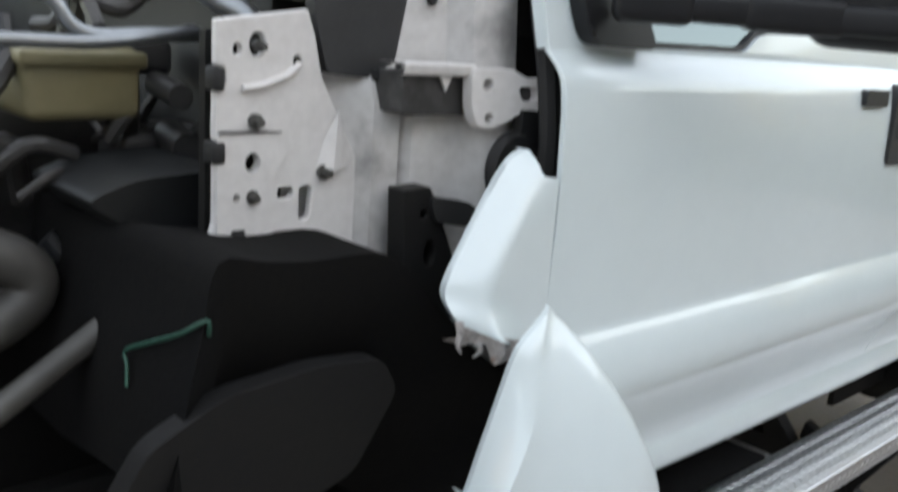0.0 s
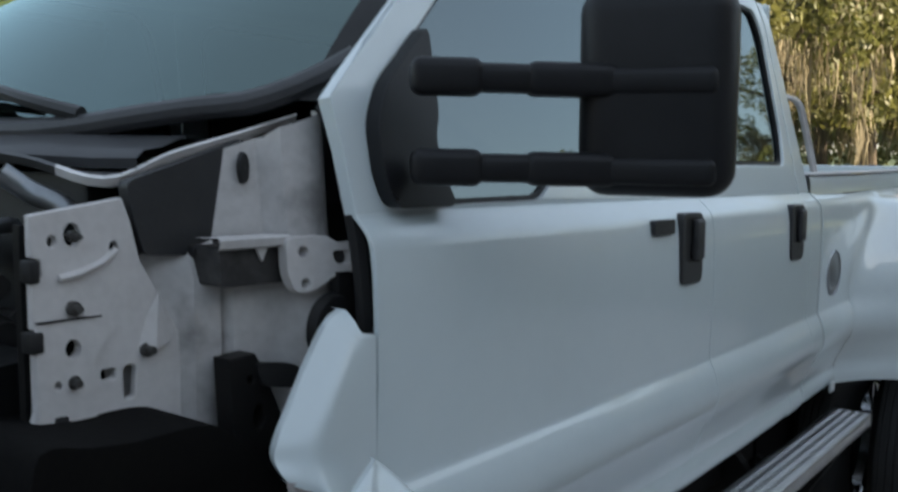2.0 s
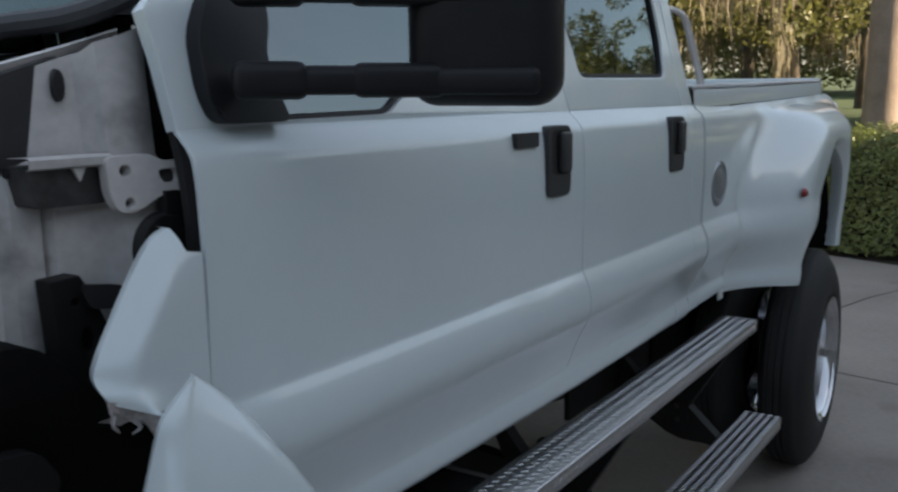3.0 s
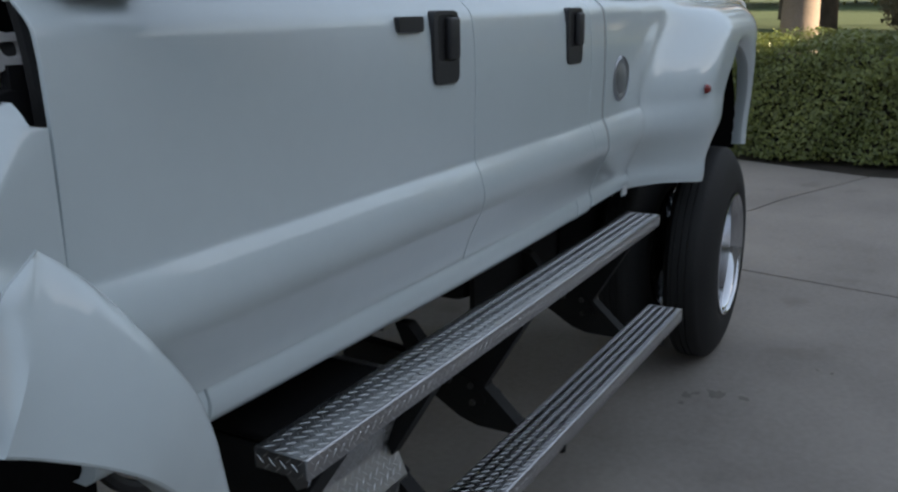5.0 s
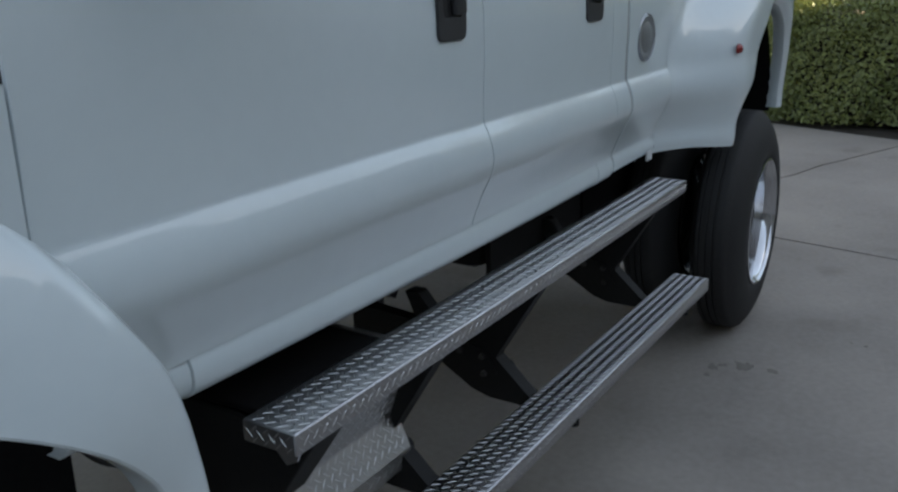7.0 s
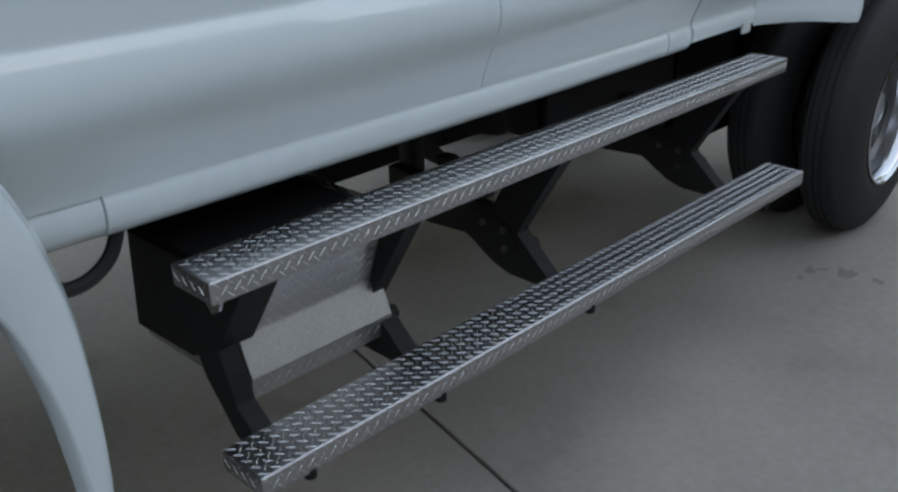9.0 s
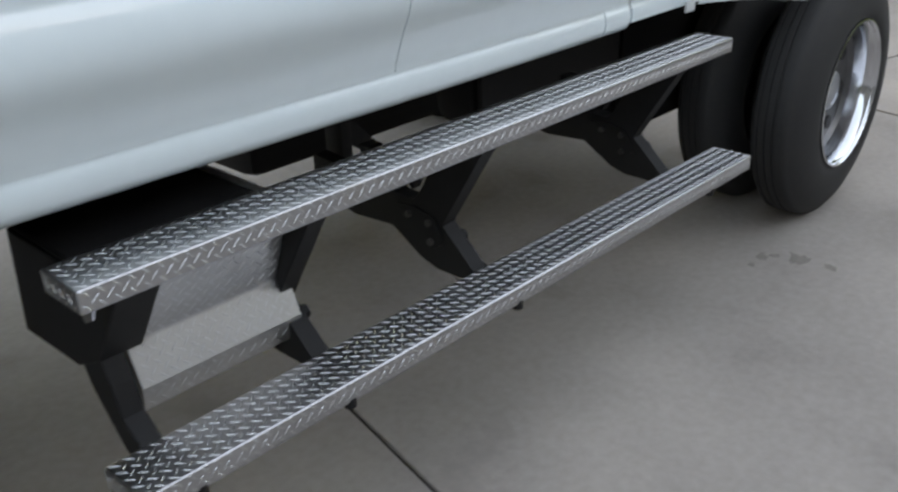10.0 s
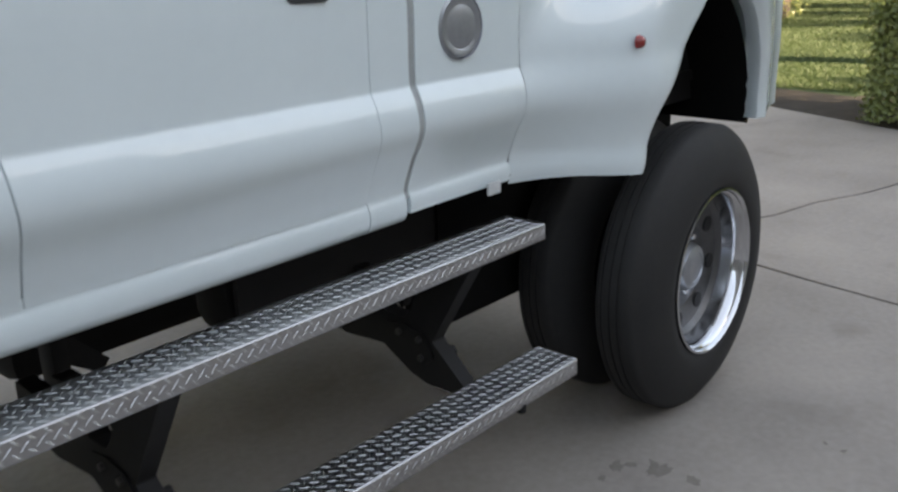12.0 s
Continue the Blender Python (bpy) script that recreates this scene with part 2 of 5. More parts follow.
def put(name, bm, material, parent=None, label="", smooth=True, angle=35.0):
    me = bpy.data.meshes.new(name)
    if RAKED[0]:
        for v in bm.verts:
            v.co = rake(v.co)
    bmesh.ops.recalc_face_normals(bm, faces=bm.faces)
    bm.to_mesh(me)
    bm.free()
    me.materials.append(material)
    if smooth:
        me.shade_smooth()
        me.set_sharp_from_angle(angle=radians(angle))
    ob = new(name, me)
    if parent is not None:
        ob.parent = parent
        ob.matrix_parent_inverse = parent.matrix_world.inverted()
    if label:
        ob["label"] = label
    return ob


def part(name, bm, material, parent, label="", smooth=True, angle=35.0):
    return put(name, bm, material, parent, label, smooth, angle)


def raw(name, verts, faces, material, parent=None, label="", smooth=False):
    me = bpy.data.meshes.new(name)
    me.from_pydata([tuple(v) for v in verts], [], faces)
    me.materials.append(material)
    if smooth:
        me.shade_smooth()
    ob = new(name, me)
    if parent is not None:
        ob.parent = parent
        ob.matrix_parent_inverse = parent.matrix_world.inverted()
    if label:
        ob["label"] = label
    return ob


def box(bm, lo, hi, bevel=0.0, seg=2, m=None):
    c = [(a + b) / 2 for a, b in zip(lo, hi)]
    s = [abs(b - a) for a, b in zip(lo, hi)]
    mm = (m or Matrix()) @ Matrix.Translation(c) @ Matrix.Diagonal((*s, 1))
    vs = bmesh.ops.create_cube(bm, size=1, matrix=mm)["verts"]
    if bevel:
        es = list({e for v in vs for e in v.link_edges})
        bmesh.ops.bevel(bm, geom=es, offset=bevel, segments=seg, affect='EDGES', profile=0.5)
    return bm


def tube(bm, pts, r, sides=10, cap=True):
    """A round tube along the points; r is one radius or one for each point."""
    pts = [Vector(p) for p in pts]
    rs = r if isinstance(r, (list, tuple)) else [r] * len(pts)
    prev, rings = None, []
    for i, p in enumerate(pts):
        d = (pts[min(i + 1, len(pts) - 1)] - pts[max(i - 1, 0)]).normalized()
        if prev is None:
            a = d.orthogonal().normalized()
        else:
            a = (prev - d * prev.dot(d)).normalized()
        prev = a
        b = d.cross(a)
        rings.append([bm.verts.new(p + (a * math.cos(k * 2 * math.pi / sides) + b * math.sin(k * 2 * math.pi / sides)) * rs[i]) for k in range(sides)])
    for q, w in zip(rings, rings[1:]):
        for k in range(sides):
            bm.faces.new((q[k], q[(k + 1) % sides], w[(k + 1) % sides], w[k]))
    if cap:
        bm.faces.new(rings[0][::-1])
        bm.faces.new(rings[-1])
    return bm


def bend(pts, n=6):
    """Points of a smooth curve through the given ones."""
    P = [Vector(p) for p in pts]
    P = [2 * P[0] - P[1]] + P + [2 * P[-1] - P[-2]]
    out = []
    for i in range(1, len(P) - 2):
        for k in range(n):
            t = k / n
            a, b, c, d = P[i - 1:i + 3]
            out.append(0.5 * ((2 * b) + (c - a) * t + (2 * a - 5 * b + 4 * c - d) * t * t + (3 * b - a - 3 * c + d) * t ** 3))
    return out + [P[-2]]


def lathe(bm, profile, centre, sides=64):
    """Turns (radius, y) pairs about an axle along y through centre."""
    rings = []
    for r, y in profile:
        rings.append([bm.verts.new((centre[0] + r * math.cos(a), centre[1] + y, centre[2] + r * math.sin(a)))
                      for a in (k * 2 * math.pi / sides for k in range(sides))])
    for q, w in zip(rings, rings[1:]):
        for k in range(sides):
            bm.faces.new((q[k], q[(k + 1) % sides], w[(k + 1) % sides], w[k]))
    return bm


def rounded(poly, r, n=4):
    """Rounds the corners of a polygon of 2D points."""
    out, N = [], len(poly)
    for i in range(N):
        p, a, b = Vector(poly[i]), Vector(poly[i - 1]), Vector(poly[(i + 1) % N])
        k = min(r, (a - p).length * 0.45, (b - p).length * 0.45)
        s, e = p + (a - p).normalized() * k, p + (b - p).normalized() * k
        for j in range(n + 1):
            t = j / n
            out.append(tuple((1 - t) ** 2 * s + 2 * t * (1 - t) * p + t * t * e))
    return out


def plate(bm, outer, holes, place, thick):
    """A sheet with holes. place maps its 2D points into space; thick is the vector to its back."""
    es = []
    for loop in [outer] + list(holes):
        vs = [bm.verts.new((x, 0, z)) for x, z in loop]
        es += [bm.edges.new((vs[i], vs[(i + 1) % len(vs)])) for i in range(len(vs))]
    fs = [g for g in bmesh.ops.triangle_fill(bm, use_beauty=True, use_dissolve=False, edges=es)["geom"] if isinstance(g, bmesh.types.BMFace)]
    vs = list({v for f in fs for v in f.verts})
    for v in vs:
        v.co = Vector(place(v.co.x, v.co.z))
    ex = bmesh.ops.extrude_face_region(bm, geom=fs)["geom"]
    bmesh.ops.translate(bm, vec=Vector(thick), verts=[g for g in ex if isinstance(g, bmesh.types.BMVert)])
    return bm


def soften(ob, width=0.003, seg=2):
    md = ob.modifiers.new("bevel", 'BEVEL')
    md.width, md.segments, md.limit_method, md.angle_limit = width, seg, 'ANGLE', radians(40)
    return ob


def sheet(bm, rows):
    """A grid of quads through rows of points."""
    vs = [[bm.verts.new(p) for p in row] for row in rows]
    for a, b in zip(vs, vs[1:]):
        for i in range(len(a) - 1):
            bm.faces.new((a[i], a[i + 1], b[i + 1], b[i]))
    return vs


def far_side(ob, parent):
    """The same part on the other side of the truck."""
    o = new(ob.name.split(".")[0], ob.data)
    o.parent = parent
    o.matrix_basis = Matrix.Translation((0, 2 * MID, 0)) @ Matrix.Diagonal((1, -1, 1, 1))
    for k in ("label",):
        if k in ob:
            o[k] = ob[k]
    return o


# ---------- ground ----------
def ground_sheet():
    bm = bmesh.new()
    sheet(bm, [[(x, y, -0.03) for x in (-400, -60, -20, 0, 20, 60, 400)] for y in (-400, -60, -20, 0, 20, 60, 400)])
    return tagged(put("ground", bm, LAWN, smooth=False), "mown green lawn running to the trees", "lawn", kind="structure")


def driveway():
    bm = bmesh.new()
    box(bm, (-9.0, -6.8, -0.06), (7.66, 9.0, -0.012))
    base = tagged(put("driveway", bm, JOINT, smooth=False), "grey concrete driveway with joints and a diagonal crack", "driveway", kind="structure")
    g = 0.010
    crack = [(4.70, 0.80), (5.05, 0.70), (5.40, 0.53), (5.75, 0.455), (6.1, 0.30), (6.5, 0.19), (7.1, -0.06), (7.68, -0.30)]
    edge = [(7.75, -6.8), (7.68, -0.30), (7.86, 0.3), (8.02, 0.78), (8.42, 1.8), (9.0, 2.8), (9.3, 4.5), (9.3, 9.0)]
    slabs = [
        [(-9.0, -6.8), (-2.4 - g, -6.8), (-2.4 - g, 9.0), (-9.0, 9.0)],
        [(-2.4 + g, -6.8), (-0.42 - 0.6 * g, -6.8), (1.082 - 0.6 * g, 0.0), (1.30 - 0.6 * g, 1.0), (2.2 - 0.6 * g, 9.0), (-2.4 + g, 9.0)],
        [(-0.42 + 0.6 * g, -6.8), (3.35 - g, -6.8), (4.527 - g, 0.0), (4.70 - g, 0.80), (5.6 - g, 9.0), (2.2 + 0.6 * g, 9.0), (1.30 + 0.6 * g, 1.0), (1.082 + 0.6 * g, 0.0)],
        [(3.35 + g, -6.8)] + edge[:1] + [(x, y - g) for x, y in crack[:0:-1]] + [(4.70 + g, 0.80 - g), (4.527 + g, 0.0)],
        [(4.70 + g, 0.80 + g)] + [(x, y + g) for x, y in crack[1:]] + edge[2:] + [(5.6 + g, 9.0)],
    ]
    for poly in slabs:
        bm = bmesh.new()
        plate(bm, poly, [], lambda x, y: (x, y, 0.0), (0, 0, -0.05))
        soften(part("slab", bm, CONCRETE, base, smooth=False), 0.005, 2)
    # small dark drips on the slab by the wheels
    rnd = random.Random(21)
    for x, y, r in ((2.68, -0.170, 0.022), (2.715, -0.195, 0.016), (2.74, -0.275, 0.030), (2.765, -0.245, 0.013), (2.752, -0.377, 0.018), (2.60, -0.17, 0.012), (3.186, -0.593, 0.007), (3.174, -0.652, 0.009)):
        bm = bmesh.new()
        turn = rnd.uniform(0, 3.14)
        vs = []
        for k in range(18):
            a = k * math.pi / 9
            q = Vector((math.cos(a) * 1.7, math.sin(a), 0)) * r * rnd.uniform(0.55, 1.15)
            q.rotate(Matrix.Rotation(turn, 3, "Z"))
            vs.append(bm.verts.new(Vector((x, y, 0.0012)) + q))
        bm.faces.new(vs)
        part("stain", bm, HAIRLINE, base, smooth=False)
    return base


ground_sheet()
driveway()

# ---------- the truck ----------
MID = 1.0          # the truck's centre line
truck = tagged(new("pickup_truck"), "white lifted crew-cab dually pickup with its front fender taken off", "truck")

RAKED[0] = True

# the side's section: height and how far it stands out
SECTION = [(0.873, 0.105), (0.879, 0.080), (0.887, 0.056), (0.898, 0.039), (0.912, 0.031), (0.930, 0.0285), (0.945, 0.030), (0.956, 0.034), (0.965, 0.038), (0.972, 0.037), (0.985, 0.034), (1.005, 0.026), (1.05, 0.007), (1.085, -0.012),
           (1.105, -0.0215), (1.123, -0.0272), (1.140, -0.0292), (1.160, -0.0282), (1.180, -0.0243), (1.198, -0.0187), (1.212, -0.0126), (1.220, -0.0085), (1.224, -0.0066), (1.229, -0.0055), (1.234, -0.0052), (1.27, -0.005), (1.38, -0.009), (1.46, -0.009),
           (1.53, -0.006), (1.560, -0.002), (1.572, 0.001), (1.580, 0.0055), (1.588, 0.012), (1.596, 0.0205), (1.602, 0.027), (1.606, 0.0315), (1.612, 0.034), (1.63, 0.036)]


def bow_y(x):
    """The body is a little barrel-shaped seen from above."""
    return -0.026 * max(0.0, 1 - ((x - 1.1) / 1.15) ** 2)


def side_y(z, x=None):
    d = 0.0 if x is None else bow_y(x)
    if z <= SECTION[0][0]:
        return SECTION[0][1] + d
    for (a, p), (b, q) in zip(SECTION, SECTION[1:]):
        if a <= z <= b:
            return p + (q - p) * (z - a) / (b - a) + d
    return 0.042 + 0.22 * (z - 1.65) + d


def leaning(z, x=0.0):
    return 0.042 + 0.22 * (z - 1.65) + bow_y(x)


def side_panel(bm, x0, x1, zlow, zhigh, bow=lambda z: 0.0, edge=0.018, inset=0.0):
    """A panel of the side with turned-in edges, from x0 to x1; bow shifts both ends at a height."""
    zs = sorted({z for z, _ in SECTION if zlow < z < zhigh} | {zlow, zhigh})
    xs = [(x0, edge), (x0, 0.0016), (x0 + 0.0006, 0.0005), (x0 + 0.002, 0), (x0 + 0.003, 0), (x0 + 0.005, 0)]
    n = max(2, int((x1 - x0) / 0.12))
    xs += [(x0 + 0.005 + (x1 - x0 - 0.010) * k / n, 0) for k in range(1, n)]
    xs += [(x1 - 0.005, 0), (x1 - 0.003, 0), (x1 - 0.002, 0), (x1 - 0.0006, 0.0005), (x1, 0.0016), (x1, edge)]
    rows = [[(x + bow(z), side_y(z, x) + d + inset, z) for x, d in xs] for z in zs]
    rows = [[(x, y + edge, z) for x, y, z in rows[0]]] + rows + [[(x, y + edge, z) for x, y, z in rows[-1]]]
    sheet(bm, rows)
    return bm


def cab():
    bm = bmesh.new()
    front = part("front_door", side_panel(bm, 0.0, 1.134, 0.965, 1.612, lambda z: 0.012 * smoothstep(1.25, 0.95, z), edge=0.008), PAINT, truck, "white front door with a long body crease")
    bm = bmesh.new()
    rear = part("rear_door", side_panel(bm, 1.137, 1.9200, 0.965, 1.612, lambda z: 0.012 * smoothstep(1.25, 0.95, z)), PAINT, truck, "white rear door with a long body crease")
    bm = bmesh.new()
    corner = part("cab_corner", side_panel(bm, 1.9216, 2.044, 0.890, 1.612, lambda z: 0.008 * smoothstep(1.25, 0.95, z)), PAINT, truck)
    bm = bmesh.new()
    rocker = part("rocker_panel", side_panel(bm, 0.262, 1.948, 0.872, 0.985, edge=0.03, inset=0.0025), PAINT, truck, "white sill under the doors")
    # the front stub of the sill
    bm = bmesh.new()
    stub = part("sill_stub", side_panel(bm, 0.03, 0.2605, 0.888, 0.985, edge=0.03, inset=0.007), PAINT, truck)
    # black sheet behind the doors, put there as the shade in their seams
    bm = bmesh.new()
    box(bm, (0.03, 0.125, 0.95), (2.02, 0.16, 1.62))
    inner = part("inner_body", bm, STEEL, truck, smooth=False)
    bm = bmesh.new()
    side_panel(bm, 2.026, 2.092, 0.93, 1.60, inset=0.032)
    filler = part("gap_wall", bm, PAINT, truck)
    # grey strip in the cab-bed gap: the gap's shade put into colour
    bm = bmesh.new()
    side_panel(bm, 2.0415, 2.0675, 0.95, 1.598, inset=0.003, edge=0.012)
    part("gap_filler", bm, GAP_SHADE, truck, "grey strip coloured as the shade between cab and bed")
    bm = bmesh.new()
    side_panel(bm, 2.432, 2.470, 0.93, 1.60, inset=0.004)
    part("seam_strip", bm, PAINT, truck)
    for o in (front, rear, corner, rocker, stub, inner, filler):
        far_side(o, truck)

    # window frames
    win1 = rounded([(0.072, 1.617), (0.055, 1.70), (0.10, 1.806), (0.452, 2.138), (0.56, 2.158), (0.86, 2.158), (0.925, 2.10), (1.085, 1.672), (0.50, 1.654), (0.455, 1.622)], 0.035)
    win2 = rounded([(1.235, 1.692), (1.128, 2.10), (1.165, 2.155), (1.80, 2.15), (1.846, 2.08), (1.852, 1.80), (1.830, 1.697)], 0.03)

    def lean(x, z):
        return (x, leaning(z, x), z)
    frame1 = [(0.0, 1.611), (-0.004, 1.70), (-0.012, 1.775), (0.03, 1.815), (0.375, 2.135), (0.42, 2.168), (0.50, 2.186), (1.004, 2.186), (1.134, 1.611)]
    frame2 = [(1.139, 1.611), (1.010, 2.186), (1.83, 2.186), (1.88, 2.12), (1.919, 1.75), (1.920, 1.611)]
    pillar = [(1.926, 1.611), (1.924, 1.75), (1.886, 2.12), (1.836, 2.186), (1.885, 2.186), (1.94, 2.14), (1.985, 1.95), (2.02, 1.75), (2.044, 1.611)]
    for outline, hole, owner, nm in ((frame1, win1, front, "window_frame"), (frame2, win2, rear, "window_frame"), (pillar, None, corner, "cab_pillar")):
        bm = bmesh.new()
        plate(bm, outline, [hole] if hole else [], lean, (0, 0.022, -0.004))
        o = soften(part(nm, bm, PAINT, owner, smooth=False), 0.006, 3)
        far_side(o, truck)
        if hole:
            c = Vector((sum(p[0] for p in hole) / len(hole), sum(p[1] for p in hole) / len(hole)))
            inner_loop = [tuple(c + (Vector(p) - c) * 0.965) for p in hole]
            bm = bmesh.new()
            plate(bm, hole, [inner_loop], lambda x, z: (x, leaning(z, x) + 0.008, z), (0, 0.02, -0.004))
            far_side(part("window_seal", bm, SEAL_AND_SHADE, owner, smooth=False), truck)
            bm = bmesh.new()
            plate(bm, hole, [], lambda x, z: (x, leaning(z, x) + 0.016, z), (0, 0.004, -0.001))
            o = part("window_glass", bm, GLASS_S, owner, "dark tinted side glass", smooth=False)
            far_side(o, truck)

    # handles and lock plate
    def handle(x, owner, h=0.160, w=0.112):
        z1, y = 1.583, -0.017 + bow_y(x + 0.05)

        def on(a, b):
            return (a, y + 0.05 * abs(b - 1.49) ** 1.2, b)
        bm = bmesh.new()
        outl = rounded([(x, z1 - h), (x + w, z1 - h), (x + w, z1), (x, z1)], 0.022)
        hole = rounded([(x + 0.016, z1 - h + 0.050), (x + w - 0.020, z1 - h + 0.050), (x + w - 0.020, z1 - 0.012), (x + 0.016, z1 - 0.012)], 0.014)
        plate(bm, outl, [hole], on, (0, 0.03, 0))
        hb = soften(part("door_handle", bm, BLACK, owner, "black plastic pull handle"), 0.004, 2)
        # black plate gives the handle recess its shade
        bm = bmesh.new()
        box(bm, (x + 0.008, y + 0.0045, z1 - h + 0.040), (x + w - 0.010, y + 0.012, z1 - 0.008))
        part("handle_recess", bm, SEAL_AND_SHADE, hb, smooth=False)
        bm = bmesh.new()
        box(bm, (x + 0.052, y - 0.010, z1 - h + 0.054), (x + w - 0.012, y + 0.006, z1 - 0.014), 0.007, 3)
        part("pull", bm, BLACK, hb)
    handle(0.938, front)
    handle(1.708, rear)
    bm = bmesh.new()
    plate(bm, rounded([(0.804, 1.540), (0.902, 1.540), (0.902, 1.572), (0.804, 1.572)], 0.008), [], lambda a, b: (a, -0.038, b), (0, 0.03, 0))
    soften(part("lock_plate", bm, BLACK, front), 0.003)

    # roof
    rows = []
    for i in range(25):
        t = i / 24
        y = 0.143 + (2 * MID - 0.286) * t
        u = (y - MID) / 0.857
        crown = 0.030 * (1 - abs(u) ** 2.4)
        xf = 0.46 - 0.11 * (1 - u * u)
        row = []
        for k in range(13):
            s = k / 12
            x = xf + (1.90 - xf) * s
            z = 2.172 + crown * (0.72 + 0.28 * math.sin(math.pi * min(1, s * 1.4 + 0.05))) + 0.018 * (1 - max(0, abs(u) - 0.93) / 0.07)
            row.append((x, y, z))
        x0, z0 = row[0][0], row[0][2]
        row = [(x0 - 0.022, y, z0 - 0.040), (x0 - 0.020, y, z0 - 0.020), (x0 - 0.010, y, z0 - 0.006)] + row
        row.append((1.93, y, row[-1][2] - 0.05))
        rows.append(row)
    bm = bmesh.new()
    sheet(bm, rows)
    part("roof", bm, PAINT, truck, "white steel cab roof")
    # back wall of the cab
    bm = bmesh.new()
    box(bm, (1.93, 0.14, 0.95), (1.96, 2 * MID - 0.14, 2.19), 0.01)
    part("cab_back", bm, PAINT, truck, smooth=False)
    # cabin floor and lining
    bm = bmesh.new()
    box(bm, (0.05, 0.17, 0.95), (1.92, 2 * MID - 0.17, 1.0))
    box(bm, (0.06, 0.19, 1.0), (1.92, 0.21, 1.60))
    part("cabin_floor", bm, DASH, truck, smooth=False)
    return front, rear


front_door, rear_door = cab()


def base_x(y):
    u = (y - MID) / 0.90
    return 0.075 - 0.29 * (1 - abs(u) ** 2.1)


def windscreen():
    def at(s, t):
        y0 = 0.115 + (2 * MID - 0.23) * s
        y1 = 0.165 + (2 * MID - 0.33) * s
        u = 2 * s - 1
        b = Vector((base_x(y0), y0, 1.772 - 0.046 * smoothstep(0.92, 0.45, abs(u))))
        h = Vector((0.45 - 0.11 * (1 - u * u), y1, 2.168 + 0.008 * (1 - abs(u) ** 2.4)))
        p = b.lerp(h, t)
        bulge = 0.02 * math.sin(math.pi * t)
        return p + Vector((-bulge, 0, bulge))
    bm = bmesh.new()
    sheet(bm, [[at(i / 32, k / 12) for i in range(33)] for k in range(13)])
    ws = part("windscreen", bm, GLASS_F, truck, "blue reflecting windscreen glass")
    # black border
    bm = bmesh.new()
    n = Vector((-0.7, 0, 0.7)) * 0.004
    for lo, hi in ((0.0, 0.035), (0.976, 1.0)):
        sheet(bm, [[at(i / 32, t) + n for i in range(33)] for t in (lo, (lo + hi) / 2, hi)])
    for lo, hi in ((0.0, 0.024), (0.976, 1.0)):
        sheet(bm, [[at(lo + (hi - lo) * k / 2, t / 12) + n * 0.9 for k in range(3)] for t in range(13)])
    part("glass_border", bm, SEAL_AND_SHADE, ws)
    # rubber along the foot of the glass
    bm = bmesh.new()
    path = []
    for i in range(65):
        q = i / 64
        e = min(q, 1 - q)
        path.append(at(q, 0.17 * max(0.0, 1 - e / 0.075) ** 2) + Vector((-0.012, 0, -0.004)))
    tube(bm, path, 0.019, 10)
    part("glass_gasket", bm, TRAY, ws)
    # pillar skins between glass and doors
    for sgn in (0, 1):
        bm = bmesh.new()
        rows = []
        for k in range(15):
            t = k / 14
            g = at(sgn, t)
            x = -0.010 + (0.40 + 0.010) * t
            z = 1.778 + (2.158 - 1.778) * t
            d = Vector((x, leaning(z) if sgn == 0 else 2 * MID - leaning(z), z))
            rows.append([g + Vector((0.0, 0, 0.002)), g.lerp(d, 0.4) + Vector((-0.004, 0, 0.006)), g.lerp(d, 0.75) + Vector((-0.004, 0, 0.004)), d, d + Vector((0.01, 0.03 if sgn == 0 else -0.03, -0.01))])
        sheet(bm, rows)
        part("windscreen_pillar", bm, PAINT, truck, "white sloping windscreen pillar")
    # dash
    bm = bmesh.new()
    sheet(bm, [[(base_x(y) + 0.03 + d, y, 1.715 - 0.05 * d) for y in [0.2 + 1.6 * i / 20 for i in range(21)]] for d in (0, 0.15, 0.35, 0.5)])
    part("dashboard", bm, DASH, truck, "dark grey dashboard behind the glass")
    bm = bmesh.new()
    box(bm, (0.02, 0.42, 1.716), (0.06, 0.52, 1.719))
    part("dash_paper", bm, PALE, truck, smooth=False)
    # wiper
    def on(s, t, off=0.012):
        return at(s, t) + Vector((-0.7, 0, 0.7)) * off
    bm = bmesh.new()
    tube(bm, bend([on(0.205, 0.0, 0.02), on(0.26, 0.035, 0.04), on(0.33, 0.085, 0.04), on(0.40, 0.115, 0.03)], 5), [0.014 - 0.0004 * i for i in range(16)], 8)
    wa = part("wiper_arm", bm, BLACK, truck, "black wiper arm resting on the glass")
    bm = bmesh.new()
    tube(bm, bend([on(0.28, 0.075, 0.012), on(0.38, 0.105, 0.016), on(0.50, 0.10, 0.012)], 5), 0.007, 6)
    tube(bm, bend([on(0.33, 0.10, 0.022), on(0.385, 0.125, 0.03), on(0.44, 0.118, 0.022)], 5), 0.010, 6)
    box(bm, on(0.375, 0.10, 0.02) - Vector((0.006, 0.022, 0.004)), on(0.375, 0.118, 0.03) + Vector((0.008, 0.022, 0.004)), 0.006)
    part("wiper_blade", bm, SEAL_AND_SHADE, wa)
    return at


glass_at = windscreen()


